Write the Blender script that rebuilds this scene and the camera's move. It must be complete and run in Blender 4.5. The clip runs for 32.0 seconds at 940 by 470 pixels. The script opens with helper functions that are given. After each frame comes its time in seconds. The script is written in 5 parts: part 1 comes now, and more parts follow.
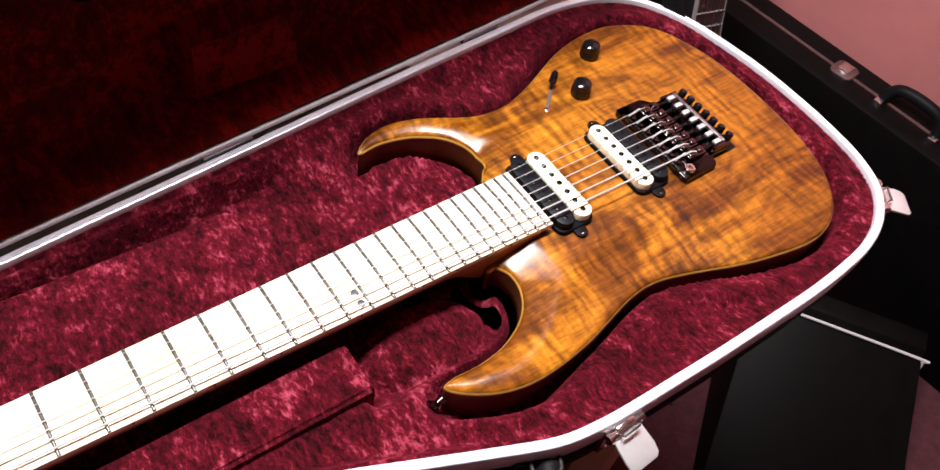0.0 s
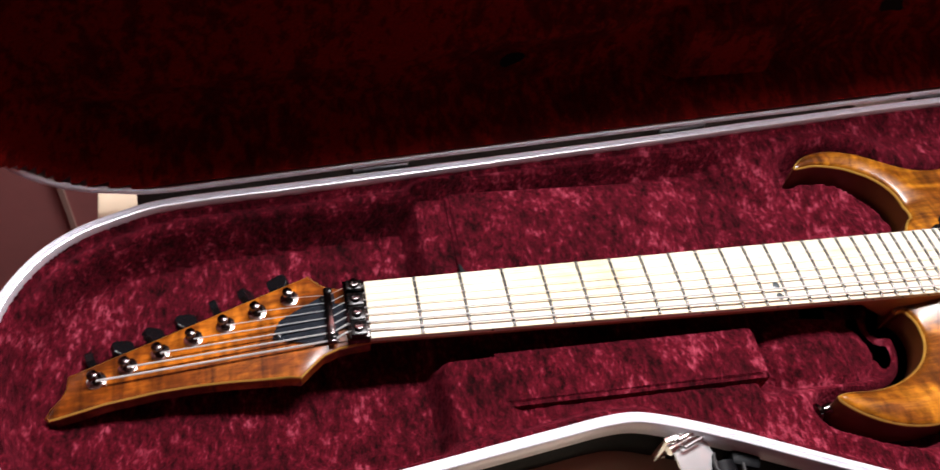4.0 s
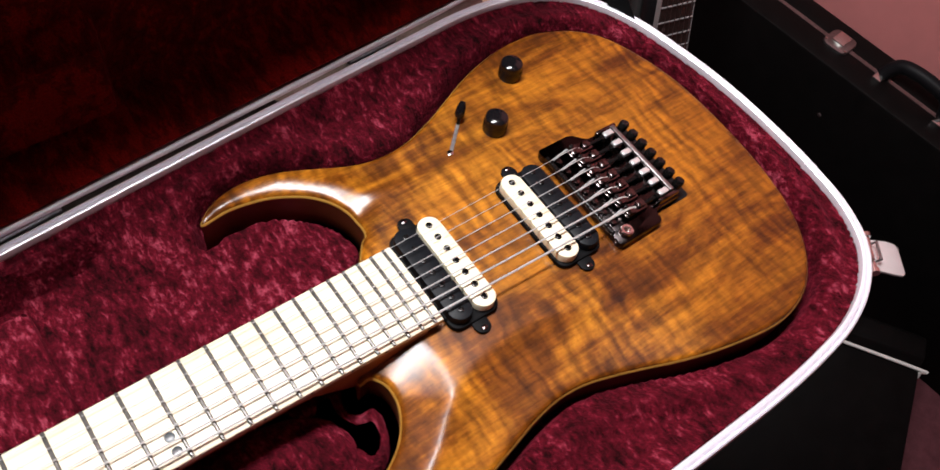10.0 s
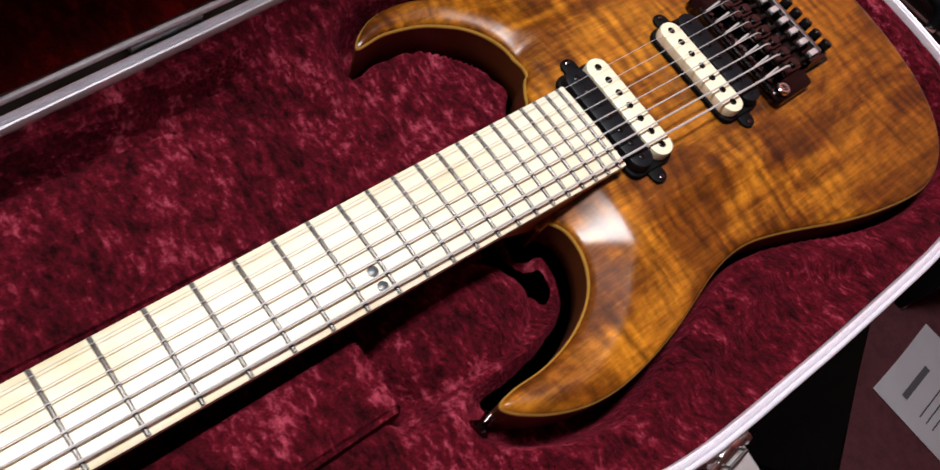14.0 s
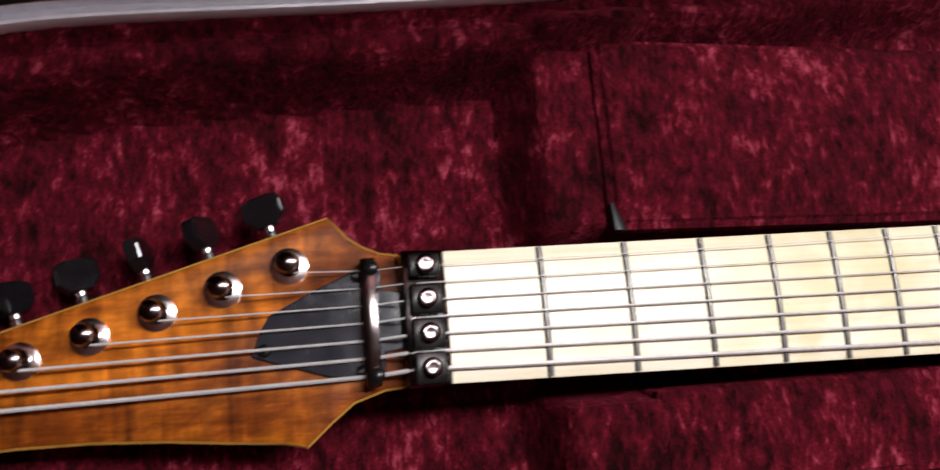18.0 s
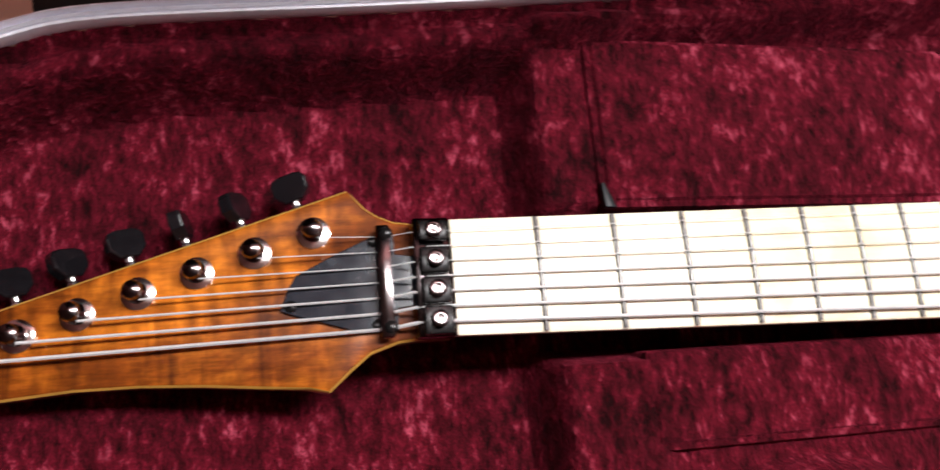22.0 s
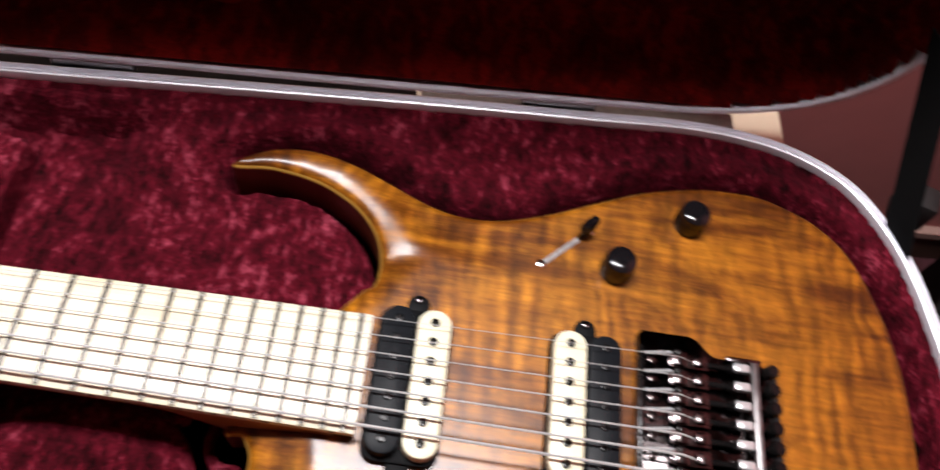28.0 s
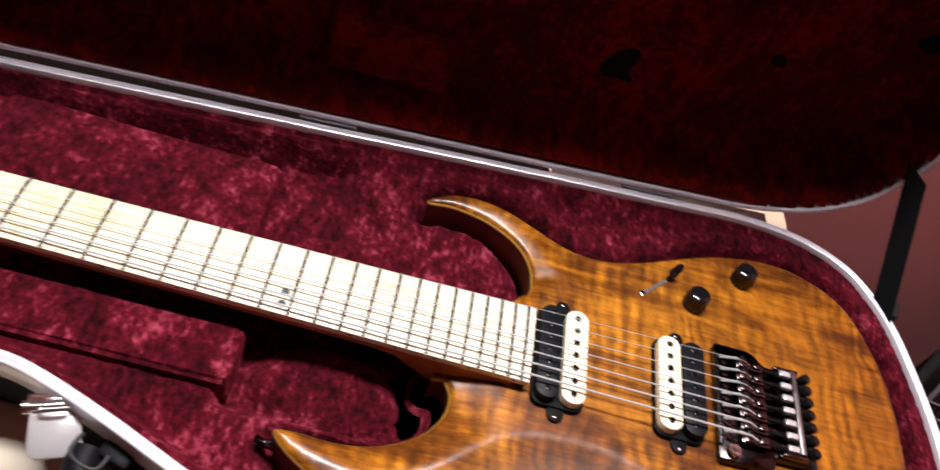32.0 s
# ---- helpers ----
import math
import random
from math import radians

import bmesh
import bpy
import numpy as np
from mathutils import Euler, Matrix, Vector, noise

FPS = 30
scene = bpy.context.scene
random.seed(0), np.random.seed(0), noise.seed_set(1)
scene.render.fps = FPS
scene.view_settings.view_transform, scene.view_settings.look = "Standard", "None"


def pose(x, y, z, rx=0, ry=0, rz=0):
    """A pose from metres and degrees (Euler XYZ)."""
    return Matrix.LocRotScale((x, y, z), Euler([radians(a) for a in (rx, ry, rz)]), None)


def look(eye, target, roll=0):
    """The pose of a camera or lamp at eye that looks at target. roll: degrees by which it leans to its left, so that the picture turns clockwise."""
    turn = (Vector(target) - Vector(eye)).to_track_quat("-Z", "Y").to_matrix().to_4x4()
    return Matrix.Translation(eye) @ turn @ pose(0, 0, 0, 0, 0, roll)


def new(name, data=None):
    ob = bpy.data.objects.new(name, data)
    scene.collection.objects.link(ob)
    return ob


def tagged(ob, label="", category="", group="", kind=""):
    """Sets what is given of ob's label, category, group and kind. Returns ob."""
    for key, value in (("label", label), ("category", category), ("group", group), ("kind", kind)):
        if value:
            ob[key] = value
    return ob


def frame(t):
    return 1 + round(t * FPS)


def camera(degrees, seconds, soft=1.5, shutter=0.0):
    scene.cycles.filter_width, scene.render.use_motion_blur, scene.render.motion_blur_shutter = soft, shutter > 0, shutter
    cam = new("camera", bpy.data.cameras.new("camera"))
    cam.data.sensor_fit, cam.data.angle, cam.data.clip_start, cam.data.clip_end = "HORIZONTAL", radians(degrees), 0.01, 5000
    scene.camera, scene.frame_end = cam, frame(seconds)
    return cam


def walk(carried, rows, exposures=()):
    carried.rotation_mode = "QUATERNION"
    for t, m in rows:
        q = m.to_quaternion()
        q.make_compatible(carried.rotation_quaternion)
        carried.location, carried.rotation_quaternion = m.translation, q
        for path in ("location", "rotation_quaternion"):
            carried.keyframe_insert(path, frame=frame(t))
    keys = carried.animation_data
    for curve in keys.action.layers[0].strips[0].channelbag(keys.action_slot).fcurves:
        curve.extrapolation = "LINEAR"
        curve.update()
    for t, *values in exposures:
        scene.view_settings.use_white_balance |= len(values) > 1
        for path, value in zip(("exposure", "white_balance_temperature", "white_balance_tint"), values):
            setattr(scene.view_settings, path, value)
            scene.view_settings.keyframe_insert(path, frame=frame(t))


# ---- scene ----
# ---------- camera ----------
cam = camera(57.0, 32.0, shutter=0.4)
ROWS = [
    (0, 0.1230, -0.3136, 0.5499, -46.21, -51.33, 13.79),
    (0.5, 0.1208, -0.3059, 0.5298, -45.15, -51.12, 13.63),
    (1, 0.1131, -0.2997, 0.5259, -44.47, -51.39, 14.42),
    (1.5, 0.1214, -0.2978, 0.5271, -44.00, -52.31, 14.13),
    (2, 0.1276, -0.2954, 0.5362, -43.53, -53.00, 14.08),
    (2.5, 0.0975, -0.2959, 0.5436, -39.56, -51.57, 14.20),
    (3, 0.0268, -0.3284, 0.5506, -33.98, -50.61, 15.01),
    (3.5, -0.0295, -0.3354, 0.5536, -25.89, -51.18, 12.70),
    (5.5, -0.0974, -0.3119, 0.5105, -13.81, -56.86, 18.41),
    (6, 0.0118, -0.3317, 0.5295, -6.52, -56.66, 13.85),
    (6.5, 0.1362, -0.3576, 0.5293, -5.25, -55.11, 12.30),
    (7, 0.2557, -0.3948, 0.5417, -10.35, -52.81, 8.53),
    (7.5, 0.3615, -0.3978, 0.5186, -18.18, -49.92, 6.00),
    (8, 0.4209, -0.4051, 0.5530, -25.87, -49.36, 5.52),
    (8.5, 0.4506, -0.4320, 0.5459, -26.77, -49.03, 4.14),
    (9, 0.4444, -0.3885, 0.5233, -27.57, -51.66, 5.02),
    (9.5, 0.3833, -0.3105, 0.5155, -37.13, -54.11, 8.81),
    (10, 0.3123, -0.2182, 0.5012, -47.61, -55.80, 14.07),
    (10.5, 0.2686, -0.1793, 0.4944, -55.44, -55.66, 19.25),
    (11, 0.2417, -0.1563, 0.4836, -60.28, -55.98, 24.85),
    (11.5, 0.2522, -0.1500, 0.4980, -57.94, -55.68, 25.66),
    (12, 0.2571, -0.1542, 0.5092, -54.38, -55.41, 26.42),
    (12.5, 0.2564, -0.1561, 0.4505, -56.59, -56.10, 25.78),
    (13, 0.2303, -0.1350, 0.4276, -63.84, -57.82, 28.91),
    (13.5, 0.1943, -0.1281, 0.4103, -66.25, -57.79, 31.80),
    (15.5, 0.0688, -0.0855, 0.4056, -65.20, -59.39, 38.20),
    (16, 0.0469, -0.0778, 0.3861, -59.16, -59.23, 37.29),
    (16.5, 0.0039, -0.0712, 0.3796, -55.49, -60.59, 39.19),
    (17, -0.0254, -0.0620, 0.3526, -53.32, -62.54, 41.50),
    (17.5, -0.0337, -0.0302, 0.3247, -50.75, -70.02, 43.26),
    (18, -0.0759, -0.0334, 0.3075, -53.84, -70.72, 50.44),
    (18.5, -0.1144, -0.0430, 0.2887, -54.07, -70.73, 54.76),
    (19, -0.1458, -0.0462, 0.2884, -52.57, -71.68, 56.32),
    (19.5, -0.1540, -0.0441, 0.2792, -52.82, -73.19, 58.22),
    (20, -0.1652, -0.0468, 0.2707, -54.58, -72.94, 61.03),
    (20.5, -0.1695, -0.0501, 0.2650, -56.91, -72.83, 63.50),
    (21, -0.1555, -0.0425, 0.2901, -54.52, -73.98, 59.67),
    (21.5, -0.1258, -0.0492, 0.3202, -50.41, -71.05, 51.68),
    (22, -0.0819, -0.0694, 0.3402, -46.15, -69.82, 42.92),
    (22.5, -0.0379, -0.0971, 0.3684, -43.24, -67.01, 34.03),
    (23, 0.0176, -0.1550, 0.3933, -45.55, -59.82, 26.09),
    (24, 0.2036, -0.2403, 0.4913, -55.34, -54.50, 19.35),
    (24.5, 0.3295, -0.2786, 0.5005, -53.08, -52.66, 13.04),
    (26.5, 0.5711, -0.2444, 0.4660, -37.27, -57.78, 6.45),
    (27, 0.6004, -0.1940, 0.4411, -28.44, -60.56, 8.02),
    (27.5, 0.5994, -0.1598, 0.4351, -14.71, -60.27, 12.91),
    (28, 0.5212, -0.1577, 0.4234, -8.16, -59.44, 15.94),
    (28.5, 0.4393, -0.2246, 0.4292, -7.29, -57.57, 19.44),
    (29, 0.4161, -0.2755, 0.4429, -7.52, -56.31, 19.98),
    (29.5, 0.4256, -0.3427, 0.4609, -10.35, -52.97, 21.90),
    (30, 0.4577, -0.3847, 0.4785, -13.48, -51.70, 21.85),
    (30.5, 0.4949, -0.3897, 0.4819, -15.96, -51.19, 21.19),
    (31, 0.4886, -0.3778, 0.5040, -19.26, -51.31, 23.59),
    (31.5, 0.4405, -0.3485, 0.4943, -14.76, -49.47, 23.27),
    (32, 0.3750, -0.3621, 0.5033, -9.66, -47.98, 22.79),
]


def view(x, y, z, yaw, pitch, roll):
    a, b = radians(yaw), radians(pitch)
    return look((x, y, z), (x - math.sin(a) * math.cos(b), y + math.cos(a) * math.cos(b), z + math.sin(b)), roll)


EXPOSURES = [(0.0, 0.3), (0.5, 0.05), (1.0, -0.2), (3.0, -0.2), (5.0, 0.15), (6.0, 0.25), (7.0, 0.0), (8.0, -0.05), (9.0, -0.1), (10.0, -0.3), (12.0, -0.4), (13.5, -0.6), (16.0, -0.9), (17.0, -0.9), (18.0, -0.72), (19.0, -0.1), (20.0, 0.05), (21.0, 0.05), (22.0, -0.15), (23.0, -0.5), (24.0, -0.45), (25.5, -0.2), (26.5, 0.0), (27.0, 0.0), (28.0, -0.45), (29.0, -0.6), (30.5, -0.47), (32.0, -0.2)]
walk(cam, [(r[0], view(*r[1:])) for r in ROWS], EXPOSURES)

# ---------- world and light ----------
# The room is lit by one long ceiling fixture; the origin lies at the nut of the guitar, the floor at FLOOR.
FLOOR, CEIL = -0.80, 1.62
world = bpy.data.worlds.new("room_light")
scene.world = world
world.use_nodes = True
world.node_tree.nodes["Background"].inputs[0].default_value = (1.0, 0.9, 0.85, 1)
world.node_tree.nodes["Background"].inputs[1].default_value = 0.0


def area_lamp(name, eye, target, sx, sy, watts, colour):
    data = bpy.data.lights.new(name, "AREA")
    data.shape, data.size, data.size_y, data.energy, data.color = "RECTANGLE", sx, sy, watts, colour
    ob = new(name, data)
    ob.matrix_world = look(eye, target)
    return ob


area_lamp("ceiling_lamp", (0.36, 0.27, CEIL - 0.12), (0.36, 0.27, 0), 0.98, 0.20, 60, (0.985, 0.98, 1.0))

# ---------- materials ----------


class Nodes:
    """Short way to write a node material."""

    def __init__(self, name, rough=0.5, metal=0.0, coat=0.0, sheen=0.0, spec=0.5):
        self.m = bpy.data.materials.new(name)
        self.m.use_nodes = True
        self.t = self.m.node_tree
        self.b = self.t.nodes["Principled BSDF"]
        for key, v in (("Roughness", rough), ("Metallic", metal), ("Coat Weight", coat), ("Sheen Weight", sheen), ("Specular IOR Level", spec)):
            self.b.inputs[key].default_value = v
        self.co = self.add("ShaderNodeTexCoord").outputs["Object"]

    def add(self, kind, **values):
        n = self.t.nodes.new(kind)
        for key, v in values.items():
            key = key.replace("_", " ")
            if hasattr(v, "is_linked"):
                self.t.links.new(v, n.inputs[key])
            else:
                n.inputs[key].default_value = v
        return n

    def link(self, a, b):
        self.t.links.new(a, b)

    def map(self, scale, turn=(0, 0, 0), of=None):
        n = self.add("ShaderNodeMapping", Scale=scale, Rotation=turn)
        self.link(of or self.co, n.inputs["Vector"])
        return n.outputs["Vector"]

    def noise(self, scale, detail=5, vector=None, rough=0.55, distort=0.0):
        n = self.add("ShaderNodeTexNoise", Scale=scale, Detail=detail, Roughness=rough, Distortion=distort)
        self.link(vector or self.co, n.inputs["Vector"])
        return n.outputs["Fac"]

    def ramp(self, fac, *stops):
        n = self.t.nodes.new("ShaderNodeValToRGB")
        e = n.color_ramp.elements
        while len(e) < len(stops):
            e.new(0.5)
        for k, (p, c) in enumerate(stops):
            e[k].position = p
            e[k].color = (*c, 1) if isinstance(c, tuple) else (c, c, c, 1)
        self.link(fac, n.inputs["Fac"])
        return n.outputs["Color"]

    def mix(self, fac, a, b, mode="MIX"):
        n = self.t.nodes.new("ShaderNodeMix")
        n.data_type, n.blend_type = "RGBA", mode
        for sock, v in ((n.inputs["Factor"], fac), (n.inputs["A"], a), (n.inputs["B"], b)):
            sock = {"Factor": n.inputs[0], "A": n.inputs[6], "B": n.inputs[7]}[sock.name]
            if hasattr(v, "is_linked"):
                self.link(v, sock)
            else:
                sock.default_value = (*v, 1) if isinstance(v, tuple) else v
        return n.outputs[2]

    def bump(self, height, strength=0.3, distance=0.001):
        n = self.add("ShaderNodeBump", Strength=strength, Distance=distance, Height=height)
        self.link(n.outputs["Normal"], self.b.inputs["Normal"])

    def colour(self, c):
        self.link(c, self.b.inputs["Base Color"])
        return self.m

    def gloss(self, r):
        self.link(r, self.b.inputs["Roughness"])


def plain(name, colour, rough=0.5, metal=0.0, scale=60.0, vary=0.2, bump=0.1, coat=0.0, spec=0.5):
    """A surface of one hue with fine grain, broad blotches and slight unevenness of gloss."""
    n = Nodes(name, rough, metal, coat, 0.0, spec)
    fine, broad = n.noise(scale), n.noise(scale / 9, 3)
    both = n.mix(0.45, fine, broad)
    n.gloss(n.ramp(both, (0.3, max(0.02, rough - 0.06)), (0.7, min(1, rough + 0.08))))
    if bump:
        n.bump(fine, bump, 0.0006)
    return n.colour(n.ramp(both, (0.3, tuple(c * (1 - vary) for c in colour)), (0.7, tuple(min(1, c * (1 + vary)) for c in colour))))


def koa(name, tone=1.0, streaks=0.0, darken=None, gold=1.0):
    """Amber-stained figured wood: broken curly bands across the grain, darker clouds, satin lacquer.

    Over a given stretch of x the colour darkens towards the lower end; gold: how yellow the stain is."""
    n = Nodes(name, 0.42, 0.0, 0.65, 0.0, 0.10)
    n.b.inputs["Coat Roughness"].default_value = 0.23
    warp = n.add("ShaderNodeTexNoise", Scale=8.0, Detail=5.0, Roughness=0.6)
    n.link(n.co, warp.inputs["Vector"])
    bent = n.add("ShaderNodeMix")
    bent.data_type, bent.blend_type = "RGBA", "LINEAR_LIGHT"
    bent.inputs[0].default_value = 0.022
    n.link(n.co, bent.inputs[6])
    n.link(warp.outputs["Color"], bent.inputs[7])

    def bands(scale, turn, squash):
        w = n.add("ShaderNodeTexWave", Scale=scale, Distortion=4.0, Detail=4.0, Detail_Scale=2.2, Detail_Roughness=0.7)
        n.link(n.map((1, squash, 0.3), (0, 0, turn), bent.outputs[2]), w.inputs["Vector"])
        return w.outputs["Fac"]

    place = n.ramp(n.noise(14, 3), (0.44, 0.0), (0.56, 1.0))
    curl = n.mix(place, bands(33.0, 0.16, 0.16), bands(23.0, -0.06, 0.2))
    strength = n.ramp(n.noise(13, 5, n.map((0.8, 0.6, 1)), 0.66, 1.2), (0.44, 0.05), (0.62, 1.0))
    curls = n.mix(strength, (0.5, 0.5, 0.5), curl)
    grain = n.noise(40, 6, n.map((0.16, 1.6, 1), (0, 0, 0.12)), 0.72)
    fibre = n.noise(340, 4, n.map((0.12, 1.0, 1), (0, 0, 0.12)), 0.75)
    blot = n.noise(7, 5, None, 0.62, 1.2)
    fleck = n.noise(95, 5, n.map((1, 0.3, 1)), 0.65)
    c = n.ramp(n.mix(0.4, blot, grain), (0.37, (0.055 * tone, 0.0115 * tone * gold, 0.0010)), (0.48, (0.205 * tone, 0.054 * tone * gold, 0.0026)), (0.60, (0.60 * tone, 0.205 * tone * gold, 0.0100)))
    c = n.mix(0.52, c, n.ramp(curls, (0.08, (0.30, 0.22, 0.17)), (0.36, (0.80, 0.77, 0.74)), (0.6, (1.0, 1.0, 1.0)), (0.92, (1.5, 1.55, 1.5))), "MULTIPLY")
    c = n.mix(0.55, c, n.ramp(fleck, (0.36, 0.40), (0.6, 1.25)), "MULTIPLY")
    c = n.mix(0.4, c, n.ramp(fibre, (0.36, 0.40), (0.62, 1.3)), "MULTIPLY")
    if streaks:
        c = n.mix(streaks, c, n.ramp(n.noise(1.0, 3, n.map((70, 5, 1)), 0.6), (0.34, (0.20, 0.14, 0.10)), (0.46, (1.0, 1.0, 1.0))), "MULTIPLY")
    # darker, browner colour towards the upper end of the x stretch
    if darken:
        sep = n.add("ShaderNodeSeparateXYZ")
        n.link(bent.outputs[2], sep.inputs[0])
        fac = n.add("ShaderNodeMapRange", From_Min=darken[0], From_Max=darken[1])
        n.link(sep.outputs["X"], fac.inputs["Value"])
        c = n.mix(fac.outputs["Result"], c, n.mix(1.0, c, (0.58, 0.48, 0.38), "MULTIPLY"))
    n.gloss(n.ramp(fibre, (0.35, 0.36), (0.65, 0.5)))
    n.bump(n.mix(0.3, fibre, fleck), 0.05, 0.0004)
    return n.colour(c)


def crushed(name, dark, mid, pale, size=1.0, sheen=0.12):
    """Crushed plush: the pile lies in patches, so that it shines pale on one side and dark on the other."""
    n = Nodes(name, 0.85, 0.0, 0.0, sheen, 0.06)
    n.b.inputs["Sheen Roughness"].default_value = 0.45
    n.b.inputs["Sheen Tint"].default_value = (0.9, 0.08, 0.16, 1)
    broad = n.noise(13 * size, 3, None, 0.55, 0.6)
    patch = n.noise(58 * size, 5, n.map((1.25, 0.7, 1.0), (0, 0, 0.25)), 0.68, 0.4)
    tuft = n.noise(210 * size, 4, n.map((1.35, 0.6, 1), (0, 0, 0.25)), 0.7, 0.3)
    pile = n.noise(1000, 3, None, 0.75)
    f = n.mix(0.42, n.mix(0.62, broad, patch), tuft)
    c = n.ramp(f, (0.40, dark), (0.49, mid), (0.545, tuple(2.0 * v for v in mid)), (0.635, pale))
    c = n.mix(0.5, c, n.ramp(pile, (0.36, 0.2), (0.64, 1.55)), "MULTIPLY")
    n.bump(n.mix(0.45, patch, tuft), 1.0, 0.006)
    return n.colour(c)


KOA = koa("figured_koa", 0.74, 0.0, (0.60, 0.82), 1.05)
KOA_HEAD = koa("figured_koa_head", 0.82, 0.75, None, 0.82)
LEVER = plain("polished_steel_lever", (0.70, 0.70, 0.70), 0.2, 0.55, scale=120, vary=0.06, bump=0.02)
STRAP = plain("black_webbing", (0.0035, 0.0035, 0.0038), 0.8, scale=500, vary=0.4, bump=0.5, spec=0.1)
RAW_EDGE = plain("pale_wood_edge", (0.45, 0.24, 0.045), 0.35, scale=120, vary=0.2)
SIDE_WOOD = plain("amber_side_wood", (0.11, 0.032, 0.006), 0.4, scale=60, vary=0.3)
NECK_WOOD = plain("neck_wood", (0.33, 0.12, 0.045), 0.4, scale=80, vary=0.3)


def maple(name):
    n = Nodes(name, 0.38, 0.0, 0.1)
    g = n.noise(70, 6, n.map((0.1, 1.5, 1)), 0.7)
    f = n.noise(420, 3, n.map((0.05, 1, 1)))
    blot = n.noise(16, 3)
    c = n.ramp(n.mix(0.5, g, blot), (0.34, (0.70, 0.60, 0.40)), (0.52, (0.80, 0.73, 0.56)), (0.7, (0.84, 0.79, 0.65)))
    # a yellowed, finger-worn stretch over the first frets
    sep = n.add("ShaderNodeSeparateXYZ")
    n.link(n.co, sep.inputs[0])
    worn = n.ramp(sep.outputs["X"], (0.10, 0.0), (0.15, 1.0), (0.19, 1.0), (0.26, 0.0))
    c = n.mix(n.mix(1.0, worn, n.ramp(n.noise(28, 4, None, 0.6, 0.8), (0.42, 0.0), (0.62, 0.6)), "MULTIPLY"), c, (0.62, 0.52, 0.27))
    c = n.mix(0.25, c, n.ramp(f, (0.35, 0.6), (0.65, 1.05)), "MULTIPLY")
    n.bump(f, 0.06, 0.0003)
    return n.colour(c)


MAPLE = maple("pale_maple")
PLUSH = crushed("crushed_burgundy_plush", (0.008, 0.0003, 0.0009), (0.050, 0.0020, 0.0058), (0.34, 0.048, 0.080), 1.0, 0.12)
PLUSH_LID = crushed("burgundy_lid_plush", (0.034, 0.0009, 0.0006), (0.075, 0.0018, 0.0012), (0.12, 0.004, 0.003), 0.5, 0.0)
TOLEX = plain("black_moulded_shell", (0.004, 0.004, 0.0045), 0.6, scale=420, vary=0.35, bump=0.35, spec=0.06)
VINYL = plain("black_vinyl", (0.0028, 0.0024, 0.0024), 0.5, scale=350, vary=0.4, bump=0.3, spec=0.08)
LEATHER = plain("black_leather", (0.005, 0.005, 0.006), 0.5, scale=220, vary=0.35, bump=0.5, spec=0.10)
ALU = plain("brushed_aluminium", (0.84, 0.83, 0.90), 0.34, 0.35, scale=300, vary=0.08, bump=0.06)
CHROME = plain("chrome", (0.78, 0.77, 0.75), 0.14, 1.0, scale=90, vary=0.1, bump=0.03)
STEEL = plain("string_steel", (0.66, 0.65, 0.64), 0.35, 0.4, scale=500, vary=0.15, bump=0.1)
FRETS = plain("fret_nickel", (0.13, 0.125, 0.12), 0.3, 0.7, scale=200, vary=0.15, bump=0.0)
COSMO = plain("dark_chrome", (0.12, 0.10, 0.10), 0.14, 1.0, scale=150, vary=0.2, bump=0.03)
PLATE_METAL = plain("black_chrome_plate", (0.045, 0.038, 0.038), 0.13, 1.0, scale=150, vary=0.2, bump=0.02)
BLACK_METAL = plain("black_metal", (0.012, 0.011, 0.011), 0.25, 0.6, scale=150, vary=0.3, bump=0.03)
BLACK = plain("black_plastic", (0.006, 0.006, 0.007), 0.38, scale=200, vary=0.3, bump=0.05, spec=0.2)
TRAY = plain("matt_black_tray", (0.004, 0.004, 0.0045), 0.55, scale=200, vary=0.3, bump=0.05, spec=0.08)
KNOB = plain("gloss_black_knob", (0.006, 0.005, 0.006), 0.1, scale=200, vary=0.2, bump=0.0)
BOBBIN = plain("grey_black_bobbin", (0.006, 0.007, 0.009), 0.42, scale=220, vary=0.2, bump=0.05, spec=0.12)
CREAM_P = plain("cream_plastic", (0.80, 0.74, 0.54), 0.35, scale=70, vary=0.06, bump=0.02)
COVER = plain("satin_black_cover", (0.014, 0.017, 0.023), 0.12, scale=150, vary=0.2, bump=0.02, spec=0.7)
DOT = plain("dark_inlay", (0.05, 0.06, 0.065), 0.25, scale=300, vary=0.4, bump=0.0)
PINK = plain("salmon_wall_paint", (0.44, 0.155, 0.148), 0.75, scale=35, vary=0.07, bump=0.12)
PALE_TRIM = plain("pale_trim_paint", (0.40, 0.24, 0.20), 0.6, scale=60, vary=0.12)
DARK_TRIM = plain("dark_skirting", (0.06, 0.03, 0.018), 0.5, scale=60, vary=0.3)
PLASTER = plain("ceiling_plaster", (0.60, 0.55, 0.49), 0.9, scale=50, vary=0.06, bump=0.2)
CREAM = plain("cream_laminate", (0.62, 0.51, 0.37), 0.42, scale=30, vary=0.06, bump=0.03)
CARPET = plain("maroon_carpet", (0.072, 0.024, 0.029), 0.95, scale=500, vary=0.45, bump=0.8, spec=0.1)
WHITE_P = plain("white_plastic", (0.75, 0.73, 0.68), 0.4, scale=80, vary=0.08, bump=0.03)
CABLE_W = plain("white_cable", (0.46, 0.42, 0.34), 0.5, scale=90, vary=0.15, bump=0.05)
RUBBER = plain("black_rubber", (0.014, 0.013, 0.013), 0.6, scale=120, vary=0.3)
ROSE = plain("dark_fretboard", (0.018, 0.011, 0.009), 0.35, scale=160, vary=0.4)
